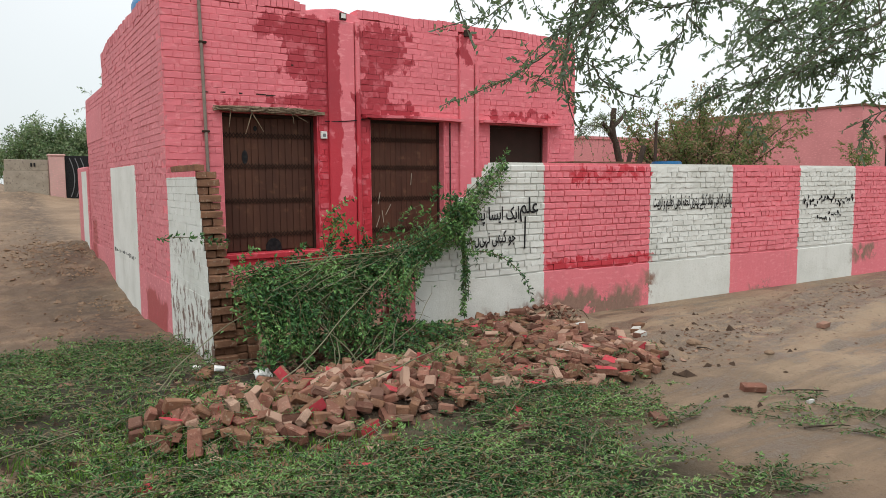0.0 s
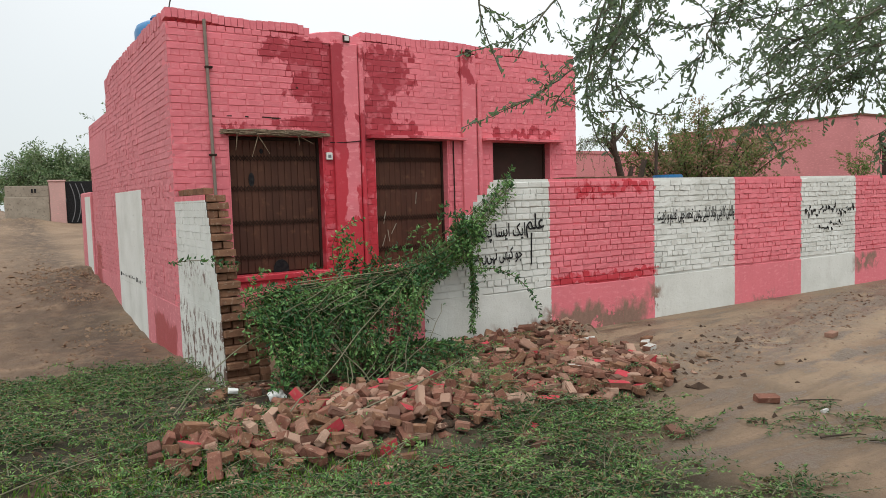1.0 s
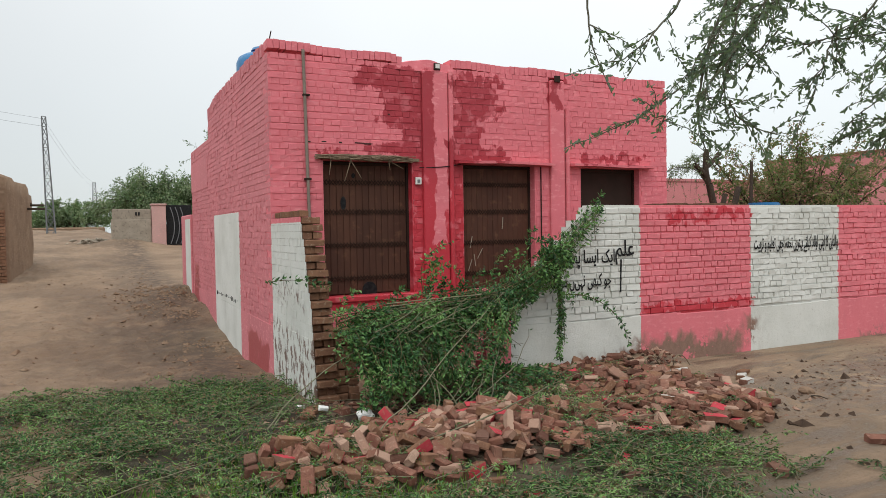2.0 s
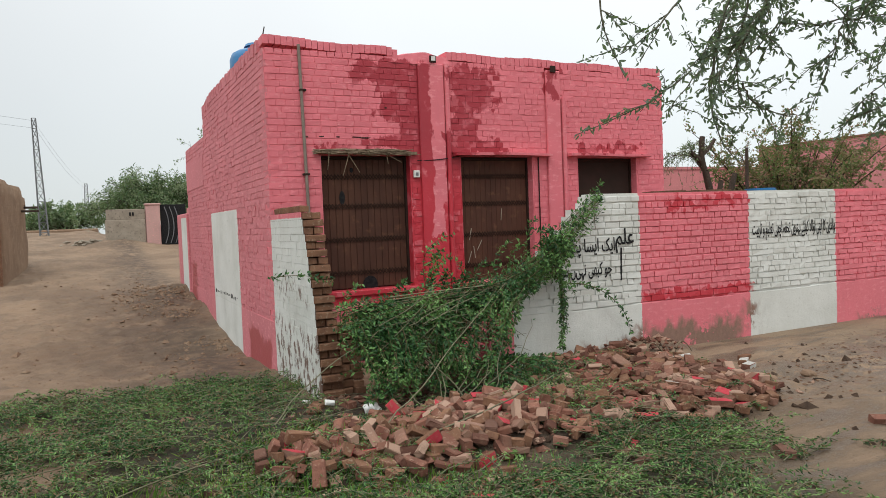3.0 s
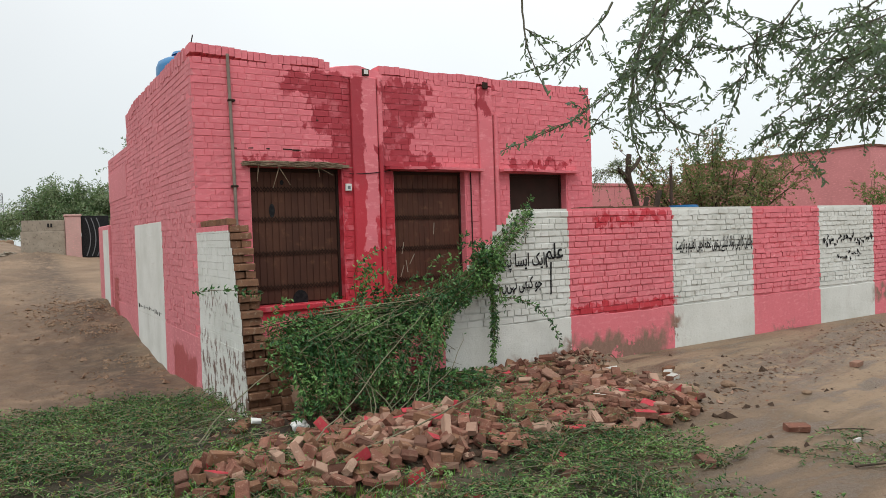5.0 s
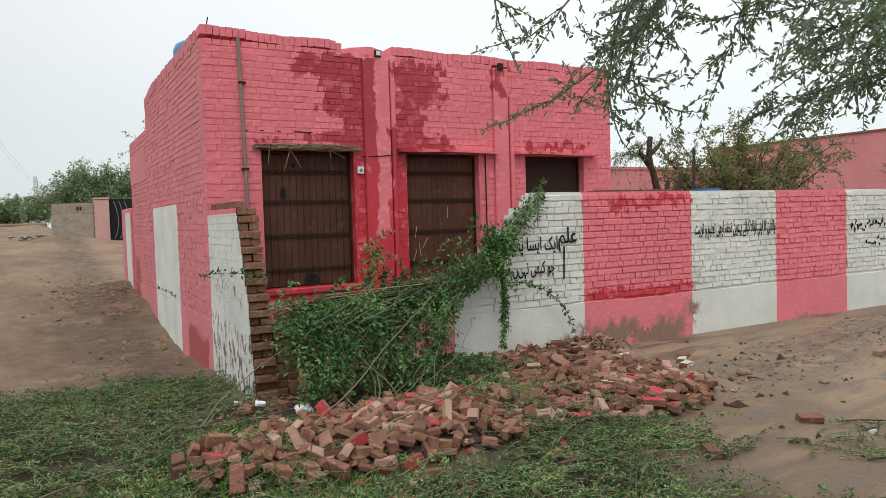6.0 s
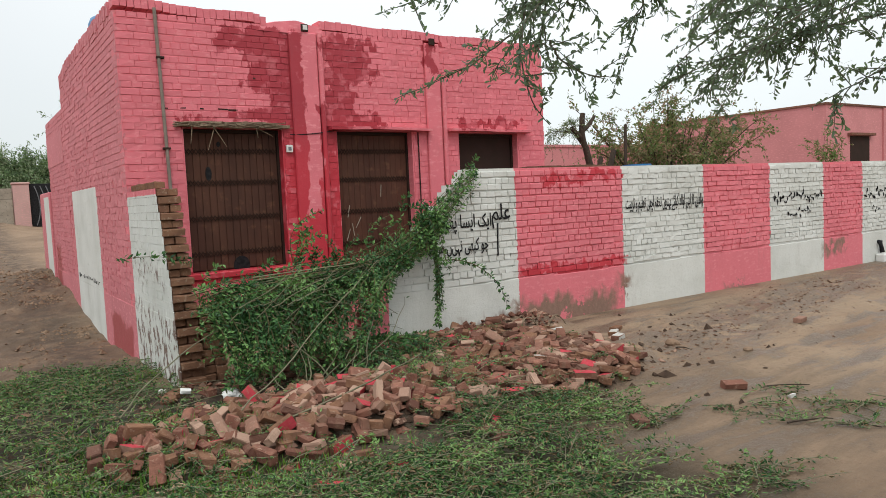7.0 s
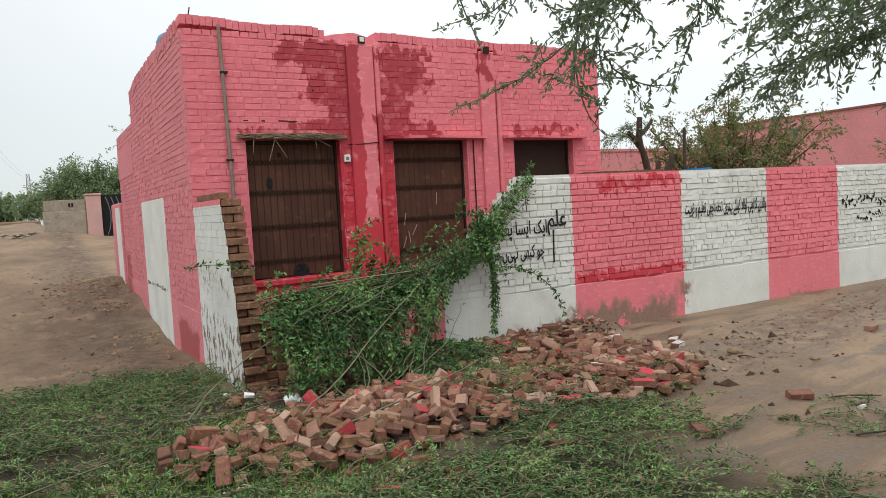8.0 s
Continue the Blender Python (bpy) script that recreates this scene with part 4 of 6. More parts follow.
def stub_end(z):
    return float(np.interp(z, (-0.5, 0.0, 0.93, 2.02), (-2.02, -2.0, -1.83, -1.44)))


bm = bmesh.new()
for k in range(24):
    z = k * COURSE
    box(bm, 0.004, 0.225, stub_end(z) + 0.36, -0.012, z - (0.4 if k == 0 else 0), z + COURSE - 0.0005)
part("core", bm, m_mortar, stub)
raw = [brick_mesh("brick", 0.226, 0.108, 0.073, 40 + i, 0.006, 0.005) for i in range(5)]
for me in raw:
    me.materials.append(m_brick_clay)
for k in range(24):
    z, e = k * COURSE + 0.036, stub_end(k * COURSE)
    if k % 2 == 0:
        for i in range(4):
            link("brick", random.choice(raw), None, stub, at=pose(0.119 + random.uniform(-0.004, 0.006), e + 0.06 + i * 0.119 + random.uniform(-0.012, 0.004), z, random.uniform(-2, 2), random.uniform(-1, 1), random.uniform(-4, 4)))
    else:
        for s in (0.062, 0.178):
            back = random.uniform(0.03, 0.10)
            for i in range(2):
                link("brick", random.choice(raw), None, stub, at=pose(s, e + 0.12 + back + i * 0.236, z, random.uniform(-1, 1), random.uniform(-2, 2), 90 + random.uniform(-3, 3)))
    if z < 0.74:        # remains of the corner
        reach = 0.43 - 0.12 * (z < 0.3) + random.uniform(-0.03, 0.03)
        for i in range(3):
            link("brick", random.choice(raw), None, stub, at=pose(reach - 0.06, e + 0.13 + 0.119 * i, z, random.uniform(-2, 2), random.uniform(-3, 3), random.uniform(-6, 6)))
        if z < 0.66:
            for i in range(2):
                link("brick", random.choice(raw), None, stub, at=pose(reach + 0.115, e + 0.14 + 0.24 * i, z, random.uniform(-2, 2), random.uniform(-5, 5), 90 + random.uniform(-7, 7)))
for i in range(5):      # unpainted course on top
    link("brick", random.choice(raw), None, stub, at=pose(0.09, -0.16 - 0.245 * i, 2.03, 0, 0, 90 + random.uniform(-3, 3)))
bm = bmesh.new()
for k in range(24):     # limewash skin, course by course
    z, e = k * COURSE, stub_end(k * COURSE) + 0.02
    u = -0.014
    step = 0.24 if k % 2 else 0.12
    if z < 0.64:
        box(bm, -0.011 + random.uniform(-0.002, 0.002), 0.003, e + random.uniform(-0.01, 0.02), u, z - (0.4 if k == 0 else 0), z + COURSE)
        continue
    while u > e + 0.03:
        a = max(u - step + 0.003, e + random.uniform(-0.01, 0.03))
        box(bm, -0.008 + random.uniform(-0.003, 0.003), 0.003, a, u, z, z + COURSE - 0.002)
        u -= step
part("limewash_skin", bm, m_stub, stub, "white limewash flaking off brick")

# faded row of writing on the lane side's white stripe
y = 2.55
while y < 4.6:
    w = random.uniform(0.02, 0.07)
    part("lettering", boxes((-0.0115, -0.0068, y, y + w, 0.68 + random.uniform(-0.02, 0.02), 0.715 + random.uniform(-0.01, 0.035)), bevel=0.001, jit=0.004), m_black, building)
    y += w + random.uniform(0.05, 0.12)

# ---- low wall further along the lane ----
far_wall = tagged(part("lane_wall", boxes((-0.05, 0.18, 8.15, 10.0, -0.2, 2.24), bevel=0.02), m_lane), "low pink and white brick wall along the lane", "wall", kind="structure")

# ---- mud house across the lane ----
mud = thing("mud_house", "low brown mud-plastered house with a white painted front", "house", kind="structure")
bm = boxes((-9.5, -4.16, 12.9, 18.5, 0.0, 3.62))
bmesh.ops.subdivide_edges(bm, edges=bm.edges[:], cuts=9, use_grid_fill=True)
for v in bm.verts:
    k = noise.noise(v.co * 0.9)
    if v.co.z > 3.1:
        v.co.z += 0.16 * k - 0.25 * smooth(-4.9, -4.16, v.co.x) - 0.2 * smooth(16.5, 18.5, v.co.y)
    v.co.x += 0.07 * k + 0.25 * (v.co.x > -4.3) * (v.co.y - 12.9) / 5.6
    v.co.y += 0.05 * noise.noise(v.co * 1.3 + Vector((5, 1, 2)))
for f in bm.faces:
    f.smooth = True
part("wall", bm, m_mud, mud)
part("white_panel", boxes((-9.2, -4.97, 12.74, 12.82, 0.35, 2.95), (-4.95, -4.42, 12.72, 12.82, 0.35, 2.96), bevel=0.01), m_plastic, mud, "white painted door panels")
for k in range(23):
    for j in range(2 if k % 2 else 1):
        b = brick_mesh("brick", 0.115 if k % 2 else 0.235, 0.11, 0.075, 60 + k)
        link("brick", b, m_brick_clay, mud, at=pose(-4.28 + (j - 0.5) * 0.12 * (k % 2), 12.82 + random.uniform(-0.02, 0.01), 0.52 + 0.088 * k))
part("roof_beam", boxes((-3.9, -3.5, 17.4, 17.5, 2.75, 2.82), (-3.95, -3.45, 17.0, 17.1, 2.62, 2.69), bevel=0.01), m_bark, mud)

# ---- end of the lane: block wall, pillar and gate ----
end = tagged(part("compound_wall", boxes((-1.36, 0.32, 26.0, 26.25, 0.9, 2.45), (-1.31, 0.32, 26.02, 26.24, 2.452, 2.92), bevel=0.015), m_conc), "grey plastered compound wall at the end of the lane", "wall", kind="structure")
for dx in (0, 0.12):
    part("vent", boxes((-0.35 + dx, -0.28 + dx, 25.985, 25.999, 2.62, 2.78)), m_black, end)
pillar = tagged(part("gate_pillar", boxes((0.34, 0.95, 25.9, 26.4, 0.9, 3.08), (0.30, 0.99, 25.86, 26.44, 3.082, 3.16), bevel=0.02), m_pale), "pale pink plastered gate pillar", "pillar", kind="structure")
ggate = thing("metal_gate", "dark metal gate with pale curved bars beside the pillar", "gate")
part("gate_leaf", boxes((0.98, 2.1, 26.1, 26.14, 1.2, 3.1), bevel=0.01), m_black, ggate)
for i in range(3):
    x = 1.15 + 0.22 * i
    link("curved_bar", tube_mesh("curved_bar", [(bez((x, 26.07, 1.3), (x + 0.35, 26.07, 2.1), (x, 26.07, 3.0), 8), 0.022, 0.022)], 6), m_steel, ggate)
tagged(part("compound_wall", boxes((2.15, 9.0, 26.0, 26.25, 0.4, 2.9), bevel=0.015), m_yard), "pink plastered compound wall beyond the gate", "wall", kind="structure")


# ---- steel lattice poles with wires ----
def lattice_pole(x, y, z0, z1, w, label, lean=0.0):
    th = thing("lattice_pole", label, "utility pole", "lattice poles")
    h = z1 - z0

    def at(s, a, b):
        k = w * (1 - 0.55 * s)
        return (x + lean * s + a * k / 2, y + b * k / 2, z0 + h * s)
    n = 12
    for a, b in ((-1, -1), (1, -1), (1, 1), (-1, 1)):
        link("leg", tube_mesh("leg", [([at(s, a, b) for s in np.linspace(0, 1, 8)], 0.045, 0.035)], 5), m_steel, th)
    for i in range(n):
        s0, s1 = i / n, (i + 1) / n
        link("brace", tube_mesh("brace", [([at(s0, -1, -1), at(s1, 1, -1)], 0.022, 0.022), ([at(s0, 1, 1), at(s1, -1, 1)], 0.022, 0.022),
                                          ([at(s1, -1, -1), at(s1, 1, -1)], 0.022, 0.022), ([at(s0, -1, 1), at(s1, -1, -1)], 0.022, 0.022)], 4), m_steel, th)
    return th


lattice_pole(-4.6, 45, 1.4, 9.65, 0.52, "grey steel lattice electricity pole leaning slightly", -0.25)
lattice_pole(-1.86, 90, 1.5, 8.2, 0.7, "distant grey steel lattice electricity pole")
wires = thing("power_lines", "thin black overhead power lines", "cable")
for dz, dx in ((0, 0), (-0.5, 0.05)):
    link("wire", tube_mesh("wire", [(bez((-4.85 + dx, 45, 9.5 + dz), (-3.2, 66, 7.4 + dz), (-1.86, 90, 8.1 + dz), 10), 0.006, 0.006)], 4), m_black, wires)
    link("wire", tube_mesh("wire", [(bez((-4.85 + dx, 45, 9.5 + dz), (-12, 36, 9.2 + dz), (-30, 25, 11 + dz), 12), 0.006, 0.006)], 4), m_black, wires)

# ---- school block across the yard, and a far wall ----
block = thing("school_block", "pink single-storey school block across the yard with small dark windows", "building", kind="structure")
part("wall", boxes((25.0, 48.0, 4.6, 4.9, -0.2, 4.5), (25.0, 25.3, 4.902, 13.0, -0.2, 4.5), (25.302, 48.0, 12.7, 13.0, -0.2, 4.5), (47.7, 48.0, 4.902, 12.698, -0.2, 4.5)), m_yard, block)
part("roof", boxes((25.302, 47.698, 4.902, 12.698, 4.1, 4.3)), m_conc, block)
part("coping", boxes((24.95, 48.05, 4.55, 4.95, 4.504, 4.58), (24.95, 25.35, 4.952, 13.0, 4.504, 4.58)), m_brick, block)
part("pilaster", boxes((29.35, 29.55, 4.54, 4.597, -0.2, 4.5)), m_yard, block)
for i in range(5):
    x = 26.75 + 3.6 * i
    # no hole in the wall: a dark panel paints the room's shade
    wdw = part("window", boxes((x, x + 1.5, 4.585, 4.598, 1.9, 3.36)), m_dark, block, "dark panel painted as the shade in a window opening")
    part("lintel", boxes((x - 0.2, x + 1.7, 4.42, 4.597, 3.38, 3.48), bevel=0.01), m_brick, wdw)
    part("sill", boxes((x - 0.1, x + 1.6, 4.5, 4.597, 1.8, 1.89), bevel=0.01), m_yard, wdw)
back = tagged(part("yard_wall", boxes((13.0, 34.0, 16.0, 16.3, -0.2, 3.85), (13.0, 34.0, 15.95, 16.35, 3.852, 3.98)), m_yard), "faded pink wall at the back of the yard", "wall", kind="structure")
tagged(part("mud_wall", boxes((-22.0, -1.2, 56.0, 56.6, 0.6, 2.35), (-22.0, -21.4, 30.0, 55.99, 0.6, 2.1), bevel=0.1), m_mud), "low brown mud wall beyond the lane", "wall", kind="structure")

# ---- rubble heap ----
def loose(name, seed, kind=0, l=0.200, d=0.094, h=0.063):
    """A brick with worn arrises; kind 1 has pink paint on a face, kind 2 white."""
    me = brick_mesh(name, l, d, h, seed, 0.006, 0.006)
    for m in (m_brick, m_brick_pink, m_brick_white, m_brick_clay):
        me.materials.append(m)
    for p in me.polygons:
        p.material_index = 3 if seed % 3 == 0 else 0
        if kind == 2 and (p.normal.z > 0.8 or p.normal.y < -0.8):
            p.material_index = 2
        elif kind and ((seed % 2 and p.normal.z > 0.8) or (not seed % 2 and p.normal.y < -0.8) or (seed % 5 == 0 and p.normal.x > 0.8)):
            p.material_index = kind
    return me


random.seed(3)
plain = [loose("brick", 100 + i) for i in range(5)] + [loose("brick", 120 + i, 0, random.uniform(0.09, 0.18), h=random.uniform(0.055, 0.072)) for i in range(6)] + [loose("brick", 170 + i, 0, random.uniform(0.07, 0.15), random.uniform(0.06, 0.1), random.uniform(0.035, 0.07)) for i in range(7)]
pinked = [loose("brick", 140 + i, 1) for i in range(4)] + [loose("brick", 150 + i, 1, 0.12) for i in range(2)]
whited = [loose("brick", 160 + i, 2) for i in range(3)]
pile = thing("brick_heap", "heap of fallen red-brown bricks, some with pink paint on them", "rubble")
lumps_lo = []
made = 0
spots = []
for _ in range(6000):
    x, y = random.uniform(-1.3, 4.2), random.uniform(-4.75, -2.0)
    h = float(heap(x, y))
    a = max(0.0, 1 - ((x - 0.65) / 1.75) ** 2 - ((y + 3.97) / 0.76) ** 2)
    b = max(0.0, 1 - ((x - 3.05) / 1.12) ** 2 - ((y + 3.2) / 1.15) ** 2, 1 - ((x - 2.95) / 1.08) ** 2 - ((y + 4.1) / 0.66) ** 2)
    dens = max(a, b)
    if dens <= 0.0 or random.random() > 0.3 + dens:
        continue
    if sum((x - p) ** 2 + (y - q) ** 2 < 0.0050 for p, q in spots) > 0:
        continue
    spots.append((x, y))
for x, y in spots:
    z = float(land(x, y)) + 0.018 + random.uniform(0.0, 0.075 if x < 2.0 else 0.06)
    r = random.random()
    me = random.choice(pinked if r < 0.10 else whited if r < 0.103 else plain)
    steep = random.random() < (0.4 if x < 2.0 else 0.2)
    lie = 25 * math.sin(1.7 * x + 2.3 * y) - 25 + random.choice((0, 90, 90)) + random.gauss(0, 17)     # courses fell together and kept their line
    on_edge = random.choice((0, 0, 90)) if x < 2.0 else 0
    m = pose(x, y, z + (0.03 if steep else 0) + 0.012 * (on_edge > 0), on_edge + random.gauss(0, 30 if steep else 9), random.gauss(0, 30 if steep else 9), lie)
    if made < 300:
        link("brick", me, None, pile, at=m)
        made += 1
    else:
        # overflow: joined below
        lumps_lo.append((m, me))
if lumps_lo:
    bm = bmesh.new()
    for m, me in lumps_lo:
        n0 = len(bm.verts)
        bm.from_mesh(me)
        bm.verts.ensure_lookup_table()
        for v in bm.verts[n0:]:
            v.co = m @ v.co
    ob = part("loose_bricks", bm, [m_brick, m_brick_pink, m_brick_white, m_brick_clay], pile)
    tagged(ob, kind="stuff")
# crumbs and mortar between the bricks, coloured near black for the shade in the gaps
lo, hi = [], []
for _ in range(2600):
    x, y = random.gauss(1.6, 1.7), random.gauss(-3.5, 0.9)
    if float(heap(x, y)) < 0.01 and random.random() > 0.35:
        continue
    s = abs(random.gauss(0.018, 0.014)) + 0.006
    z = float(land(x, y))
    lo.append((x, y, z)), hi.append((s * 1.3, s, s * 0.8))
brick_lo, brick_hi = [], []
for _ in range(2600):     # broken corners of brick
    x, y = random.uniform(-1.5, 4.6), random.uniform(-4.95, -1.95)
    k = float(heap(x, y))
    if random.random() > 0.10 + 9 * k:
        continue
    s = random.uniform(0.016, 0.045)
    brick_lo.append((x, y, float(land(x, y)) + random.uniform(0.0, 0.06) * (k > 0.03))), brick_hi.append((s * 1.4, s, s * 0.8))
tagged(link("brick_fragments", many_rocks("brick_fragments", brick_lo, brick_hi), m_brick), "broken fragments of red-brown brick in the heap", "rubble", kind="stuff")
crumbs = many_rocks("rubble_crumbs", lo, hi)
tagged(link("rubble_crumbs", crumbs, m_crumb_shade), "small broken brick and mortar crumbs, coloured near black as gap shade", "rubble", kind="stuff")

for x, y, r in ((-1.9, -4.3, 0.09), (-2.6, -3.4, 0.07), (4.15, -4.15, 0.07), (4.8, -4.1, 0.08), (5.0, -4.9, 0.05), (-0.25, -2.5, 0.08), (-0.45, -2.9, 0.09), (0.3, -2.6, 0.07), (-0.6, -3.3, 0.07)):
    bm = bmesh.new()
    bmesh.ops.create_icosphere(bm, subdivisions=2, radius=r)
    for v in bm.verts:
        v.co *= 1 + 0.35 * noise.noise(v.co * 9 + Vector((x, y, 0)))
        v.co.z *= 0.6
    ob = part("stone", bm, m_mud if x > 3 or x < -1.5 else m_brick_clay)
    ob.matrix_basis = pose(x, y, float(land(x, y)) + 0.3 * r, 0, 0, 50 * x)
    tagged(ob, "rough pale lump of mortar lying on the ground", "stone", "lumps")
drain = thing("drain_outlet", "short black drain pipe stub at the foot of the wall", "pipe")
link("outlet_pipe", tube_mesh("outlet_pipe", [([(14.25, -1.9, 0.42), (14.25, -2.06, 0.40), (14.25, -2.10, 0.18)], 0.05, 0.05)], 10), m_black, drain)
part("splash_block", boxes((14.12, 14.4, -2.2, -2.02, -0.02, 0.16), bevel=0.02), m_plastic, drain)

# single bricks lying apart
LOOSE = ((3.74, -5.56, -32, 5, 0), (2.44, -5.62, 60, 0, 0), (0.25, -5.08, 80, 0, 0), (4.56, -3.52, 20, 8, 2), (4.66, -3.36, 35, -6, 2), (4.42, -3.28, 60, 4, 0),
         (-0.42, -1.35, 15, 6, 0), (1.45, -5.05, 10, 0, 0), (1.60, -4.92, 70, 8, 1), (1.42, -5.24, 25, -5, 0), (0.53, -5.32, 120, 5, 1), (-1.05, -4.75, 20, 0, 0),
         (-1.45, -4.05, 100, 5, 0), (-0.35, -4.98, 40, 8, 1), (-0.75, -4.62, 20, -4, 0), (5.1, -3.0, 20, 0, 0), (0.05, -5.25, 140, 4, 1),
         (-0.15, -2.35, 40, 10, 0), (0.12, -2.42, 100, 5, 0), (0.42, -2.35, 75, 60, 0), (6.9, -4.4, 10, 0, 0))
for x, y, a, tilt, kind in LOOSE:
    me = random.choice((plain[:5], pinked[:4], whited)[kind])
    ob = link("brick", me, None, at=pose(x, y, float(land(x, y)) + 0.030, tilt, 0, a))
    tagged(ob, ("loose red-brown brick lying on the ground", "loose brick with pink paint on one face lying on the ground", "loose brick with whitewash on one face lying on the ground")[kind], "brick", "loose bricks")
random.seed(21)
for k in range(13):
    x, y = -0.35 + 1.25 * random.uniform(-1, 1), -5.05 + 0.38 * random.uniform(-1, 1)
    ob = link("brick", random.choice(plain if k % 4 else pinked), None, at=pose(x, y, float(land(x, y)) + 0.034, random.gauss(0, 10), random.gauss(0, 8), random.uniform(0, 180)))
    tagged(ob, "loose red-brown brick half buried in cut branches", "brick", "loose bricks")
for x, y, s in ((-0.13, -2.62, 0.045), (3.0, -3.3, 0.04), (3.8, -6.05, 0.03), (-0.2, -2.05, 0.04)):
    bm = boxes((-s, s, -s * 0.5, s * 0.5, -0.012, 0.02), bevel=0.002, jit=0.008)
    ob = part("paint_flake", bm, m_plastic)
    ob.matrix_basis = pose(x, y, float(land(x, y)) + 0.10 * (s > 0.04) * (x < 3.5) + 0.012, 15, 10, 40 * x)
    tagged(ob, "white chip of limewashed plaster on the rubble", "rubble", "white chips")
bm = bmesh.new()
bmesh.ops.create_icosphere(bm, subdivisions=3, radius=0.08)
for v in bm.verts:
    v.co *= 1 + 0.45 * noise.noise(v.co * 17)
    v.co.z *= 0.8
ob = part("plastic_bag", bm, m_plastic)
ob.matrix_basis = pose(0.22, -2.85, float(land(0.22, -2.85)) + 0.09, 0, 0, 30)
tagged(ob, "crumpled white plastic bag on the bricks", "bag")
for x, y in ((3.95, -2.62), (4.3, -2.75)):
    ob = link("root", tube_mesh("root", [(bez((x - 0.12, y, 0.05), (x - 0.05, y, 0.42), (x + 0.22, y + 0.05, 0.10), 10), 0.010, 0.006)], 6), m_thatch)
    tagged(ob, "pale curved root sticking out of the rubble", "root")


# ---- climbing plant pulled down over the breach ----
vine = thing("fallen_creeper", "fallen green creeper heaped over the breach in the wall", "plant")
stems, sticks, LP, LD = [], [], [], []


def leafy(P, n, spread, r=0.006):
    stems.append((P, r, r * 0.4))
    p, d = along(P, n, min(spread, 0.012) if spread < 0.06 else spread)
    t = d / (np.linalg.norm(d, axis=1, keepdims=True) + 1e-9)
    face = np.array((rng.normal() * 0.4, -1.0, 0.5 + rng.normal() * 0.4))
    side = np.cross(t, face) * rng.choice((-1.0, 1.0), n)[:, None]
    LP.append(p)
    LD.append(t * 0.55 + side * 0.75 + rng.normal(size=p.shape) * 0.28 + np.array((0, -0.15, -0.1)))


def rope(s):
    """The thick part of the creeper, from the heap to the top of the wall."""
    return np.array((np.interp(s, (0, 0.35, 0.55, 0.75, 1), (0.20, 1.40, 2.15, 2.85, 3.65)), -2.30 + 0.2 * s, np.interp(s, (0, 0.35, 0.55, 0.75, 1), (0.80, 0.90, 1.02, 1.42, 2.06))))


for i in range(84):     # sprays draped from the thick part down to the ground
    s = rng.uniform(0.0, 0.62)
    A = rope(s) + rng.normal(size=3) * np.array((0.12, 0.10, 0.06))
    far = rng.random() ** 0.8
    E = np.array((A[0] - rng.uniform(-0.25, 1.1), -2.45 - 0.5 * far, (1 - far) * 0.62 + 0.16))
    E[0] = max(min(E[0], 1.32 + 0.85 * E[2]), (0.02 if E[2] > 0.6 else 0.30) + 0.45 * rng.random() ** 2)
    P = bez(A, (A + E) / 2 + np.array((rng.normal() * 0.18, -0.18 - 0.25 * rng.random(), 0.12 + 0.22 * rng.random())), E, 12, 0.03)
    leafy(P, 62, 0.018)
for i in range(60):      # inside of the mound, packed to keep sky light out
    x0 = rng.uniform(0.35, 1.7)
    P = bez((x0, -1.8, 0.35), (x0 + rng.normal() * 0.2, -2.0, 1.2), (x0 + rng.normal() * 0.25, -2.4, 0.5), 10, 0.02)
    leafy(P, 70, 0.10)
for i in range(46):      # leaf fill added behind, in the breach, to make it dark
    x0 = rng.uniform(1.2, 1.85)
    P = bez((x0, -1.5, 0.15), (x0 + rng.normal() * 0.2, -1.7, 0.8), (x0 + rng.normal() * 0.2, -2.0, rng.uniform(0.55, 0.95)), 9, 0.02)
    leafy(P, 60, 0.08)
for i in range(36):      # sprays lying over the top of the mound
    x0, z0 = rng.uniform(0.05, 1.3), rng.uniform(0.78, 0.98)
    P = bez((x0, -2.1 - 0.3 * rng.random(), z0), (x0 + 0.4, -2.3, z0 + 0.1), (x0 + rng.uniform(0.5, 1.0), -2.2 - 0.3 * rng.random(), z0 + rng.uniform(-0.1, 0.1)), 9, 0.02)
    leafy(P, 60, 0.02)
for i in range(54):      # along the thick part
    s0, s1 = rng.uniform(0.1, 0.6), rng.uniform(0.66, 1.03)
    q = np.linspace(s0, s1, 14)
    P = np.array([rope(k) for k in q]) + rng.normal(size=(1, 3)) * 0.11 * np.clip(1.55 - 1.3 * q, 0.36, 1.2)[:, None] + np.cumsum(rng.normal(size=(14, 3)) * 0.013, axis=0)
    P[:, 2] -= 0.10 * rng.random() * np.sin(np.pi * np.clip((q - 0.3) / 0.6, 0, 1))
    leafy(P, 84, 0.022)
for i in range(26):      # tufts hanging under the thick part
    A = rope(rng.uniform(0.42, 0.70)) + rng.normal(size=3) * 0.05
    P = bez(A, A + np.array((-0.02, -0.12, -0.08)), A + np.array((rng.normal() * 0.10 - 0.05, -0.10, -rng.uniform(0.10, 0.26))), 8, 0.01)
    leafy(P, 40, 0.02)
for i in range(24):     # thick clump at the broken edge
    c = np.array((2.83, -2.16, 1.46))
    P = bez(c + rng.normal(size=3) * 0.08, c + rng.normal(size=3) * 0.12 + np.array((0, -0.08, 0.24)), c + rng.normal(size=3) * np.array((0.12, 0.1, 0.2)) - np.array((0, 0.1, 0.14)), 8)
    leafy(P, 56, 0.03)
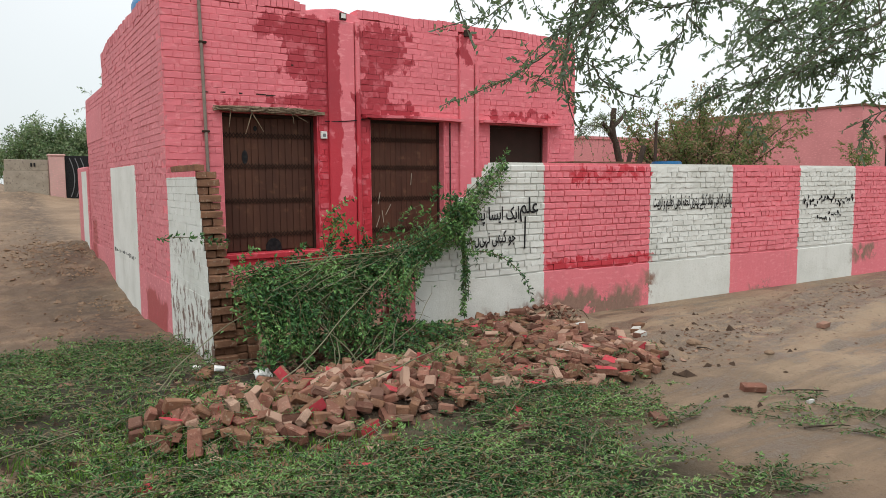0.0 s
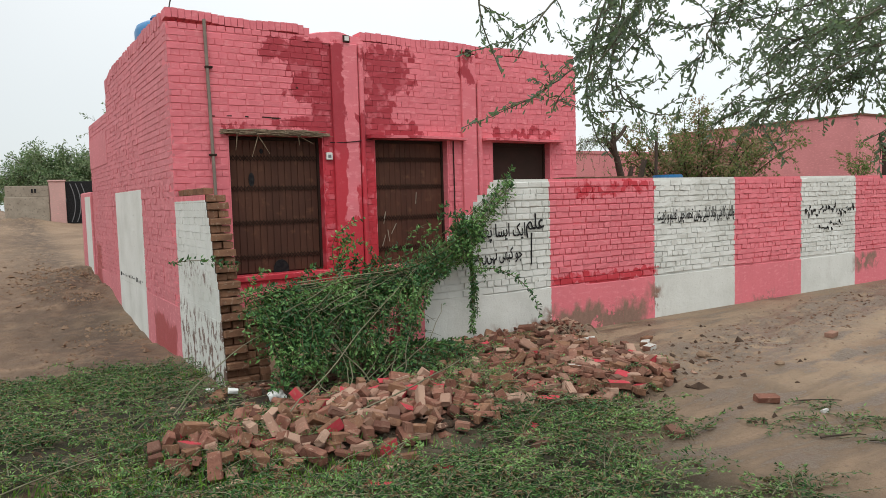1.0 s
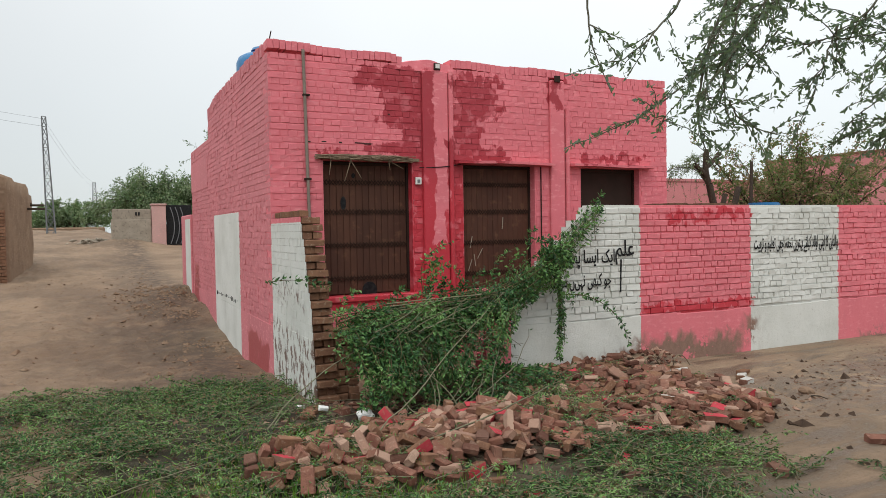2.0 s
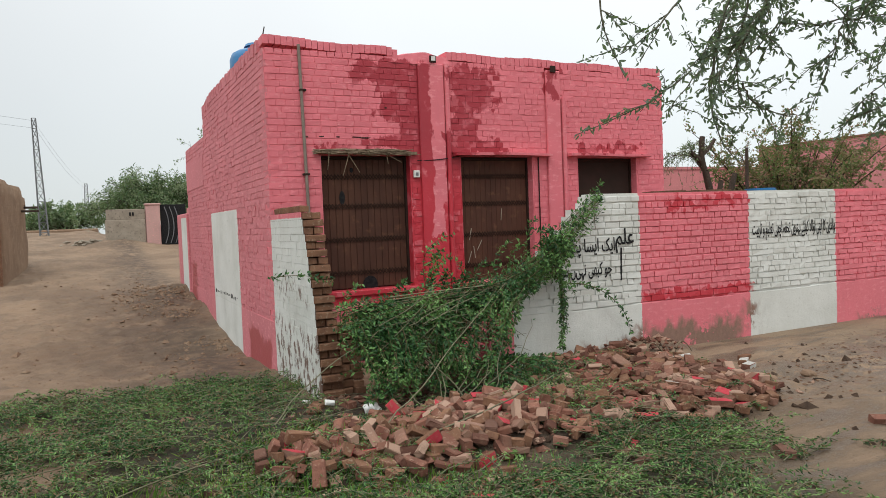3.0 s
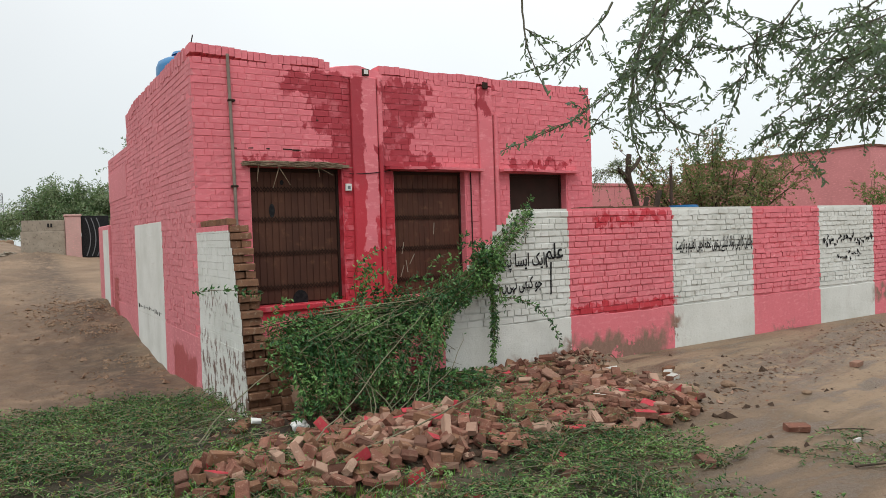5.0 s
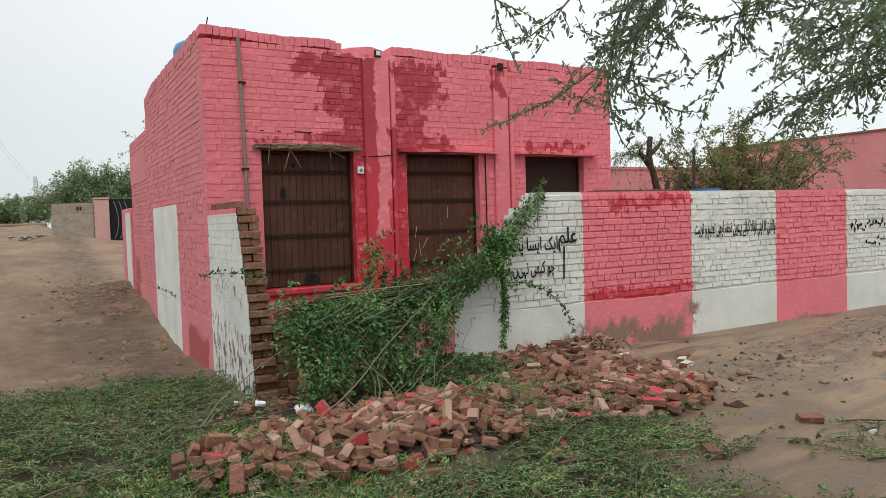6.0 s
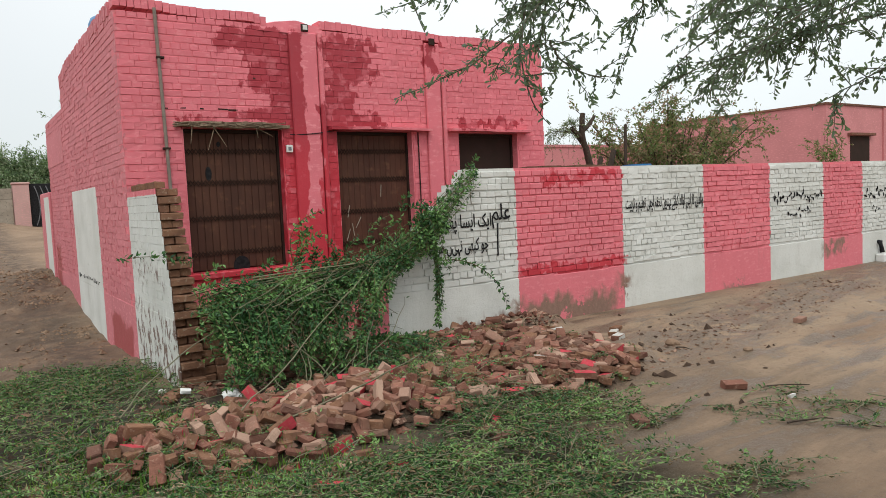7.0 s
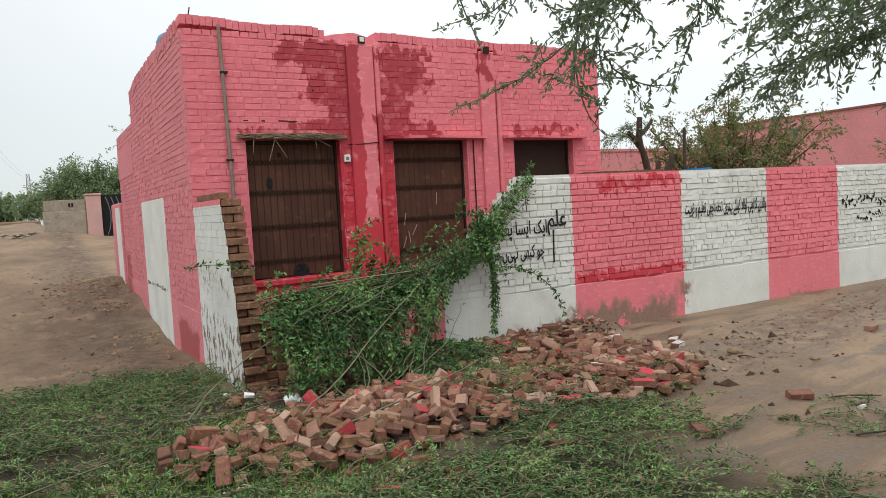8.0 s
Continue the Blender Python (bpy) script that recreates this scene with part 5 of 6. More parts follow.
for k in range(8):      # strands hanging in front of the wall
    P = bez((2.88 + 0.04 * rng.normal(), -2.15, 1.45), (2.99 + 0.03 * rng.normal(), -2.2, 0.9), (2.96 + 0.05 * rng.normal(), -2.18, 0.22 + 0.5 * rng.random() ** 2), 12, 0.008)
    leafy(P, 70, 0.02)
for k in range(2):
    P = np.concatenate([bez((2.95, -2.14, 1.0), (3.4, -2.2, 1.06), (3.75, -2.18, 0.76), 8, 0.004), bez((3.75, -2.18, 0.76), (3.95, -2.2, 0.6), (4.0, -2.2, 0.30), 6)[1:]])
    leafy(P, 60, 0.02)
for x, z, dx in ((1.02, 1.20, 0.2), (1.35, 1.34, -0.12), (1.55, 1.44, 0.25), (2.05, 1.32, 0.22), (1.45, 1.30, -0.2), (1.75, 1.22, 0.1), (1.62, 1.36, -0.1), (1.40, 1.46, 0.1), (1.50, 1.26, 0.0)):
    P = bez((x - dx, -2.0, 0.85), (x - dx * 1.2, -1.95, z - 0.1), (x, -2.0, z), 9, 0.01)     # upright sprigs
    leafy(P, 64, 0.02)
for x, z, dx in ((1.58, 1.68, 0.35), (1.42, 1.52, 0.15), (2.42, 1.60, 0.3), (2.45, 1.50, 0.12), (2.68, 1.80, 0.10), (0.45, 1.20, 0.22), (3.72, 2.26, 0.1)):
    P = bez((x - dx, -2.02, z - 0.6), (x - dx * 1.4, -2.0, z - 0.08), (x, -2.05, z), 9, 0.01)     # taller sprigs
    leafy(P, 50, 0.015)
for k in range(30):     # sprays fanning out beside the stub
    z = rng.uniform(0.5, 0.95)
    low = 0.32 * (1.05 - z)
    P = bez((1.2 + 0.5 * rng.random(), -2.35, z + 0.05), (0.8, -2.55, z + 0.14), (-0.12 + low + 0.4 * rng.random(), -2.45 - 0.3 * rng.random(), z - rng.uniform(-0.06, 0.22)), 9, 0.014)
    leafy(P, 58, 0.018)
for k in range(34):     # ragged ends hanging under the mass
    x, z = rng.uniform(0.4, 1.6), rng.uniform(0.45, 0.7)
    P = bez((x, -2.6, z), (x - 0.1, -2.85, z - 0.05), (x - rng.uniform(0.1, 0.4), -2.85 - 0.2 * rng.random(), z - rng.uniform(0.2, 0.42)), 8, 0.012)
    leafy(P, 46, 0.018)
for k in range(30):     # low sprays over the bricks
    x = rng.uniform(0.4, 1.8)
    P = bez((x, -2.5, 0.28), (x + 0.3, -2.8, 0.36 + 0.08 * rng.random()), (x + rng.uniform(0.4, 0.85), -2.95 - 0.2 * rng.random(), float(land(x + 0.6, -3.0)) + 0.08), 9, 0.01)
    leafy(P, 55, 0.018)
for k in range(14):     # fringe along the foot
    x = rng.uniform(1.3, 2.5)
    P = bez((x, -2.3, 0.2), (x + 0.2, -2.7, 0.34), (x + rng.uniform(-0.2, 0.5), -2.9 - 0.25 * rng.random(), float(land(x, -2.9)) + 0.05), 8, 0.01)
    leafy(P, 36, 0.03)
P = bez((-0.35, -1.75, 1.30), (0.0, -1.85, 1.36), (0.35, -1.8, 1.22), 8)     # thin sprig across the stub
P[:, 0] -= 0.12
leafy(P, 60, 0.02, 0.004)
tagged(link("stem_tangle", tube_mesh("stem_tangle", stems, 4), m_stem, vine), kind="stuff")
LPa, LDa = np.concatenate(LP), np.concatenate(LD)
leaves = link("leaves", leaf_mesh("leaves", LPa, LDa, rng.uniform(0.036, 0.070, len(LPa)), rng.uniform(0.018, 0.033, len(LPa))), m_vine, vine)
tagged(leaves, kind="stuff")
for k in range(11):
    x0 = rng.uniform(0.5, 1.5)
    A = np.array((x0, -3.0 - 0.2 * rng.random(), float(land(x0, -3.0)) + 0.06))
    B = np.array((x0 + rng.uniform(-0.3, 1.5), -2.6 + 0.2 * rng.random(), rng.uniform(0.35, 0.9)))
    sticks.append((bez(A, (A + B) / 2 + np.array((rng.normal() * 0.2, -0.15, 0.12 * rng.normal())), B, 12, 0.03), rng.uniform(0.004, 0.009), 0.003))
for z in (0.92, 0.96, 1.0, 0.88, 1.06, 0.9, 0.94, 0.98, 1.03):
    sticks.append((bez((0.45 + rng.random() * 0.3, -2.35, z), (1.2, -2.45, z + 0.03), (1.7 + 0.6 * rng.random(), -2.3, z + rng.uniform(0, 0.14)), 8, 0.006), 0.008, 0.005))
sticks.append((bez((-0.35, -4.25, 0.15), (0.5, -3.3, 0.35), (2.0, -2.45, 1.1), 14, 0.035), 0.007, 0.004))
sticks.append((bez((-0.1, -4.3, 0.16), (0.8, -4.25, 0.28), (1.7, -3.75, 0.36), 14, 0.008), 0.009, 0.005))
sticks.append((bez((-0.75, -3.0, 0.1), (-0.4, -2.75, 0.42), (0.28, -2.55, 0.66), 10, 0.014), 0.007, 0.004))
for k in range(40):     # bare stems across the mass of leaves
    A = np.array((rng.uniform(0.2, 1.5), -2.72, rng.uniform(0.4, 0.95)))
    B = A + np.array((rng.uniform(0.25, 0.8), 0.1, rng.uniform(-0.35, 0.45)))
    sticks.append((bez(A, (A + B) / 2 + rng.normal(size=3) * 0.06, B, 9, 0.016), rng.uniform(0.003, 0.006), 0.002))
for k, s in enumerate(sticks):
    link("bare_stem", tube_mesh("bare_stem", [s], 6), m_stick, vine)

# ---- cut foliage spread over the ground ----
TW, P_, D_ = [], [], []


def litter(x, y, size=1.0, up=0.12, n=52):
    a = -0.35 + rng.normal() * 0.6 + np.pi * rng.integers(0, 2)      # the branches were dragged one way
    l = rng.uniform(0.2, 0.62) * size
    dx, dy = np.cos(a) * l, np.sin(a) * l
    z0, z1 = float(land(x, y)), float(land(x + dx, y + dy))
    P = bez((x, y, z0 + 0.015), (x + dx / 2, y + dy / 2, (z0 + z1) / 2 + up * rng.uniform(0.3, 1.8)), (x + dx, y + dy, z1 + up * rng.uniform(0.1, 1.0)), 6, 0.008)
    TW.append((P, 0.0055, 0.0022))
    p, d = along(P, n, 0.010 * size)
    p[:, 2] = np.maximum(p[:, 2], land(p[:, 0], p[:, 1]) + 0.008)
    t = d / (np.linalg.norm(d, axis=1, keepdims=True) + 1e-9)
    side = np.cross(t, np.array((rng.normal() * 0.5, rng.normal() * 0.5, 1.0))) * rng.choice((-1.0, 1.0), n)[:, None]
    P_.append(p)
    D_.append(t * 0.6 + side * 0.7 + rng.normal(size=p.shape) * np.array((0.3, 0.3, 0.25)))


def patch_density(x, y):
    edge = 0.35 * math.sin(1.3 * x) + 0.25 * math.sin(2.9 * x + 1)
    left = smooth(0.1, -0.7, x + 0.25 * math.sin(2.1 * y)) * smooth(-0.2, -0.9, y + edge * 0.6) * (0.55 + 0.45 * math.sin(1.1 * x + 0.8 * y + 1) * math.sin(1.9 * y))
    mid_ = smooth(2.45, 1.9, x - 0.9 * (y + 5.5)) * smooth(-4.55, -5.0, y + 0.25 * math.sin(2.3 * x)) * 0.95
    gap = smooth(1.75, 2.5, x) * smooth(-4.3, -4.7, y) * smooth(3.4, 2.8, x) * smooth(-5.5, -5.1, y) * 0.55
    seam = 0.8 * math.exp(-((x - 1.85) / 0.25) ** 2) * smooth(-4.6, -4.0, y) * smooth(-2.4, -2.9, y)
    patchy = smooth(-0.14, 0.16, noise.noise(Vector((1.1 * x, 1.1 * y, 0.3))) + 0.35 * noise.noise(Vector((3.1 * x, 3.1 * y, 1.7))))
    bare = 1 - 0.75 * math.exp(-((x - 0.9) / 0.8) ** 2 - ((y + 4.95) / 0.28) ** 2)
    for cx, cy, rx, ry in ((-3.1, -1.6, 0.85, 0.30), (-3.0, -2.95, 0.85, 0.32), (-4.3, -4.4, 0.7, 0.3), (-1.6, -3.35, 0.5, 0.12)):      # bare earth
        bare *= 1 - 0.92 * math.exp(-(((x - cx) / rx) ** 2 + ((y - cy) / ry) ** 2) ** 2)
    return max(left * (0.6 + 0.4 * patchy), max(mid_, gap, seam) * (0.12 + 0.88 * patchy)) * bare


n = 0
while n < 5200:
    x, y = rng.uniform(-6.2, 3.6), rng.uniform(-7.4, 0.3)
    if rng.random() < patch_density(x, y):
        litter(x, y)
        n += 1
for cx, cy, k in ((2.62, -5.72, 14), (3.35, -5.95, 7), (3.6, -6.1, 7), (3.75, -6.35, 9), (3.6, -6.7, 8), (3.3, -6.3, 6), (4.0, -5.95, 5), (4.1, -6.5, 6), (1.95, -6.75, 26), (2.2, -6.9, 16), (4.5, -6.9, 8)):
    for i in range(k):
        litter(cx + rng.normal() * 0.14, cy + rng.normal() * 0.06, 0.7, 0.05, 20)
for k in range(120):
    x, y = rng.uniform(-1.0, 3.9), rng.uniform(-4.5, -2.3)
    litter(x, y, 0.8, 0.12, 24)
for k in range(170):
    x, y = 2.0 + 0.28 * rng.normal(), rng.uniform(-4.7, -2.5)
    litter(x + 0.15 * (y + 3.5), y, 0.8, 0.16, 20)
cut = thing("cut_foliage", "freshly cut green thorny branches strewn over the ground", "foliage", kind="stuff")
tagged(link("twigs", tube_mesh("twigs", TW, 3), m_stick, cut), kind="stuff")
PP, DD = np.concatenate(P_), np.concatenate(D_)
tagged(link("leaves", leaf_mesh("leaves", PP, DD, rng.uniform(0.022, 0.047, len(PP)), rng.uniform(0.009, 0.0155, len(PP))), m_litter, cut), kind="stuff")
GP = []
for cx, cy, rx, ry, k in ((-0.75, -3.7, 0.40, 0.45, 900), (-1.1, -4.3, 0.5, 0.3, 800), (-0.9, -1.2, 0.55, 0.22, 700), (-0.4, -4.9, 0.45, 0.2, 700), (-2.4, -4.2, 0.6, 0.35, 700)):
    q = rng.normal(size=(k, 2)) * np.array((rx, ry)) + np.array((cx, cy))
    GP.append(np.column_stack([q, land(q[:, 0], q[:, 1])]))
GP = np.concatenate(GP)
GD = rng.normal(size=GP.shape) * 0.45 + np.array((0, 0, 1.0))
tagged(link("grass", leaf_mesh("grass", GP, GD, rng.uniform(0.06, 0.15, len(GP)), rng.uniform(0.006, 0.011, len(GP))), m_grass), "short yellow-green grass growing between the cut branches", "grass", kind="stuff")
for k in range(46):
    x, y, a, l = rng.uniform(-5.5, -0.2), rng.uniform(-6.0, -1.0), rng.normal() * 0.5 + 0.2, rng.uniform(0.5, 1.6)
    if k > 34:
        x, y = rng.uniform(-0.8, 1.6), rng.uniform(-6.3, -4.7)
    e = (x + l * math.cos(a), y + l * math.sin(a))
    ob = link("stick", tube_mesh("stick", [(bez((x, y, float(land(x, y)) + 0.04), ((x + e[0]) / 2, (y + e[1]) / 2 + 0.05, float(land(x, y)) + 0.08), (*e, float(land(*e)) + 0.04), 9, 0.004), rng.uniform(0.004, 0.008), 0.003)], 5), m_stick)
    tagged(ob, "pale bare cut stem lying on the ground", "stick", "cut stems")
for x, y, a, l in ((3.98, -5.68, -35, 0.42), (3.2, -6.35, -30, 0.35), (3.4, -6.6, -45, 0.3), (4.6, -4.3, -10, 0.22)):
    e = (x + l * math.cos(radians(a)), y + l * math.sin(radians(a)))
    ob = link("stick", tube_mesh("stick", [(bez((x, y, float(land(x, y)) + 0.015), ((x + e[0]) / 2, (y + e[1]) / 2, float(land(x, y)) + 0.03), (*e, float(land(*e)) + 0.015), 8, 0.006), 0.009, 0.004)], 5), m_bark)
    tagged(ob, "dark twig lying on the wet road", "stick", "road twigs")
# clods on the road and the lane
lo, hi = [], []
for _ in range(1500):
    if random.random() < 0.55:
        x = random.uniform(3.6, 11)
        y = -4.05 + 0.175 * (x - 4.8) + random.gauss(0, 0.4)
    else:
        x, y = random.uniform(-4.0, -0.15), random.uniform(0.0, 14)
        if random.random() < 0.5:
            x, y = random.gauss(-1.0, 0.5), random.gauss(9, 2.5)
    if y > -2.25 and x > -0.1:
        continue
    s = abs(random.gauss(0, 0.011)) + 0.004
    z = float(land(x, y))
    lo.append((x, y, z)), hi.append((s * 1.6, s, s * 0.6))
tagged(link("mud_clods", many_rocks("mud_clods", lo, hi), m_mortar), "dark clods of mud and small stones", "mud", kind="stuff")


# ---- trees ----
def tree_parts(th, boughs, leaf_material, twigs, leaf_n, L, W, droop, first=0.35, twig_l=(0.25, 0.55), trunk=None, bark=m_bark, spread=0.02):
    """Boughs with side twigs and many small leaves."""
    limbs, lp, ld = [], [], []
    for A, C, B, r in boughs:
        P = bez(A, C, B, 16, 0.012)
        limbs.append((P, r, r * 0.2))
        for _ in range(twigs):
            s = rng.uniform(first, 1.0) * (len(P) - 1.001)
            i = int(s)
            p0 = P[i] + (P[i + 1] - P[i]) * (s - i)
            t = P[i + 1] - P[i]
            t = t / np.linalg.norm(t)
            d = t * rng.uniform(0.2, 1.0) + rng.normal(size=3) * 0.7
            d /= np.linalg.norm(d)
            l = rng.uniform(*twig_l)
            Q = bez(p0, p0 + d * l * 0.55, p0 + d * l + np.array((0, 0, -droop * l * rng.uniform(0.3, 1.3))), 7, 0.004)
            limbs.append((Q, max(0.0025, r * 0.14), 0.0015))
            p, dd = along(Q, leaf_n, spread)
            lp.append(p)
            ld.append(dd / (np.linalg.norm(dd, axis=1, keepdims=True) + 1e-9) * 0.6 + rng.normal(size=p.shape) * 0.6 + np.array((0, 0, -0.15)))
    if trunk:
        link("trunk", tube_mesh("trunk", trunk, 8), bark, th)
    tagged(link("branchwork", tube_mesh("branchwork", limbs, 5), bark, th), kind="stuff")
    p, d = np.concatenate(lp), np.concatenate(ld)
    tagged(link("crown", leaf_mesh("crown", p, d, rng.uniform(*L, len(p)), rng.uniform(*W, len(p))), leaf_material, th), kind="stuff")


acacia = thing("acacia_tree", "thorny acacia with drooping fine-leaved branches overhanging the road", "tree")
crotch = np.array((3.7, -10.2, 2.7))
limbs, alp, ald = [(bez((4.0, -10.5, -0.1), (3.6, -10.3, 1.3), crotch, 10, 0.01), 0.17, 0.10)], [], []


def foliage(Q, gap=0.016):
    """Feathery leaves in clumps along a twig."""
    n = max(3, int(np.linalg.norm(np.diff(Q, axis=0), axis=1).sum() / gap))
    s = np.linspace(0.12, 0.999, n) * (len(Q) - 1.001)
    i = s.astype(int)
    p = Q[i] + (Q[i + 1] - Q[i]) * (s - i)[:, None]
    t = Q[i + 1] - Q[i]
    t = t / (np.linalg.norm(t, axis=1, keepdims=True) + 1e-9)
    for _ in range(2):
        out = rng.normal(size=p.shape)
        alp.append(p + rng.normal(size=p.shape) * 0.004)
        ald.append(t * 0.5 + out * 0.55 + np.array((0, 0, -0.2)))


def twiggy(P, twigs, lo=1):
    """Short side twigs, each with its leaves, along a strand."""
    n = len(P)
    for _ in range(twigs):
        k = rng.integers(lo, n - 1)
        t = P[k + 1] - P[k]
        t = t / np.linalg.norm(t)
        d = t * rng.uniform(0.2, 0.9) + rng.normal(size=3) * np.array((0.6, 0.6, 0.5))
        d /= np.linalg.norm(d)
        l = rng.uniform(0.05, 0.20)
        Q = bez(P[k], P[k] + d * l * 0.6, P[k] + d * l - np.array((0, 0, 0.25 * l * rng.random())), 7, 0.006)
        limbs.append((Q, 0.0022, 0.0010))
        foliage(Q)


FORKS = [np.array(q) for q in ((0.35, -7.85, 3.42), (1.0, -8.25, 3.55), (1.7, -8.5, 3.45), (1.25, -7.55, 3.65))]
for q in FORKS:     # boughs that carry the drooping branches
    limbs.append((bez(crotch + rng.normal(size=3) * 0.03, (crotch + q) / 2 + np.array((0.0, 0.0, 0.55)) + rng.normal(size=3) * 0.08, q, 16, 0.012), 0.060, 0.022))


def strand(a, m, e, twigs, held=True):
    """A drooping branch from a past m to e; held: borne by the nearest bough."""
    a, m, e = np.array(a), np.array(m), np.array(e)
    if held:
        fork = min(FORKS, key=lambda q: np.linalg.norm(q - a))
        limbs.append((bez(fork, (fork + a) / 2 + np.array((0, 0, 0.15)) + rng.normal(size=3) * 0.06, a, 12, 0.008), 0.010, 0.0030))
    P = bez(a, 2 * m - (a + e) / 2, e, 18, 0.008)
    limbs.append((P, 0.0048 if held else 0.004, 0.0015))
    foliage(P[7:], 0.03)
    twiggy(P, int(1.8 * twigs))


strand((-0.47, -7.17, 2.75), (-0.46, -7.19, 2.53), (-0.44, -7.27, 2.30), 2)
strand((-0.12, -7.27, 2.67), (-0.27, -7.25, 2.49), (-0.41, -7.22, 2.39), 4)
strand((0.35, -7.09, 2.84), (0.24, -6.97, 2.48), (0.15, -6.87, 2.31), 7)
strand((0.20, -6.95, 2.43), (0.06, -6.81, 2.31), (-0.18, -6.67, 2.19), 6, False)
strand((-0.02, -7.46, 2.69), (-0.06, -7.44, 2.42), (-0.06, -7.44, 2.24), 7)
strand((-0.07, -7.44, 2.27), (0.02, -7.43, 2.20), (0.18, -7.47, 2.17), 5, False)
strand((0.17, -7.46, 2.54), (0.05, -7.45, 2.41), (-0.07, -7.44, 2.30), 4, False)
strand((-0.04, -7.33, 2.52), (-0.10, -7.30, 2.24), (-0.03, -7.35, 2.03), 6)
strand((0.20, -7.47, 2.76), (0.01, -7.36, 2.58), (-0.13, -7.28, 2.35), 14)
strand((0.01, -7.59, 2.67), (-0.11, -7.52, 2.47), (-0.23, -7.46, 2.27), 14)
strand((0.31, -7.30, 2.84), (0.13, -7.20, 2.58), (0.11, -7.19, 2.30), 14)
strand((0.20, -7.59, 2.70), (0.04, -7.49, 2.57), (-0.05, -7.44, 2.43), 12)
strand((0.38, -7.70, 2.63), (0.22, -7.61, 2.48), (0.08, -7.52, 2.49), 7, False)
strand((0.24, -7.62, 2.51), (0.20, -7.60, 2.38), (0.17, -7.58, 2.23), 8, False)
strand((1.01, -7.85, 2.68), (0.61, -7.73, 2.56), (0.20, -7.60, 2.47), 16)
strand((1.02, -7.86, 2.55), (0.72, -7.68, 2.41), (0.52, -7.45, 2.18), 18)
strand((0.79, -7.96, 2.40), (0.60, -7.85, 2.29), (0.49, -7.78, 2.14), 10)
strand((1.27, -7.65, 2.87), (0.95, -7.46, 2.60), (0.74, -7.34, 2.39), 16)
strand((1.46, -7.78, 2.58), (1.08, -7.55, 2.38), (0.80, -7.38, 2.17), 16)
strand((0.66, -8.11, 2.51), (0.43, -7.97, 2.41), (0.26, -7.87, 2.35), 14)
strand((1.04, -7.99, 2.72), (0.82, -7.86, 2.53), (0.74, -7.69, 2.35), 16)
strand((1.26, -7.76, 2.79), (1.03, -7.63, 2.61), (0.78, -7.49, 2.28), 16)
strand((1.08, -8.11, 2.36), (0.79, -7.80, 2.30), (0.49, -7.49, 2.18), 22)
strand((1.17, -8.04, 2.51), (0.90, -7.87, 2.37), (0.64, -7.71, 2.23), 16)
strand((1.37, -8.08, 2.26), (1.16, -7.94, 2.19), (0.92, -7.79, 2.07), 14)
strand((1.37, -7.81, 2.60), (0.92, -7.53, 2.32), (0.78, -7.45, 2.09), 14)
for k in range(9):      # the rest of the crown, over the road
    a = -2.3 + 0.36 * k
    e = crotch + np.array((math.cos(a) * 2.8, math.sin(a) * 2.4, 0.5 + 0.4 * math.sin(3 * k)))
    P = bez(crotch, (crotch + e) / 2 + np.array((0, 0, 1.2)), e, 20, 0.02)
    limbs.append((P, 0.05, 0.012))
    for _ in range(6):
        p0 = P[rng.integers(9, 20)]
        q = p0 + np.array((rng.normal() * 0.4, rng.normal() * 0.4, -rng.uniform(0.2, 0.9)))
        Q = bez(p0, (p0 + q) / 2 + np.array((0, 0, 0.15)), q, 14, 0.02)
        limbs.append((Q, 0.008, 0.002))
        foliage(Q[5:], 0.04)
        twiggy(Q, 14)
link("trunk", tube_mesh("trunk", [q for q in limbs if q[1] > 0.02], 8), m_bark, acacia)
tagged(link("branchwork", tube_mesh("branchwork", [q for q in limbs if q[1] <= 0.02], 5), m_twig, acacia), kind="stuff")
ap, ad = np.concatenate(alp), np.concatenate(ald)
tagged(link("crown", oval_mesh("crown", ap, ad, rng.uniform(0.016, 0.031, len(ap)), rng.uniform(0.006, 0.0105, len(ap))), m_acacia, acacia), kind="stuff")

bush = thing("yard_tree", "scrubby tree with green and withered brown leaves behind the wall", "tree")
bo = []
for k in range(54):
    a, r = rng.uniform(0, 2 * np.pi), rng.uniform(0.3, 2.4)
    e = np.array((12.0 + r * math.cos(a) * 1.15, 1.6 + r * math.sin(a) * 0.8, rng.uniform(1.7, 4.3) - 0.3 * r))
    s = np.array((12.0 + 0.15 * math.cos(a), 1.6 + 0.15 * math.sin(a), 0.9))
    bo.append((s, (s + e) / 2 + np.array((0, 0, 0.5)), e, 0.03))
tree_parts(bush, bo, m_shrub, 26, 17, (0.06, 0.11), (0.028, 0.05), 0.35, 0.35, (0.3, 0.7), trunk=[([(12.0, 1.6, -0.1), (12.0, 1.6, 1.0)], 0.12, 0.09)], spread=0.03)

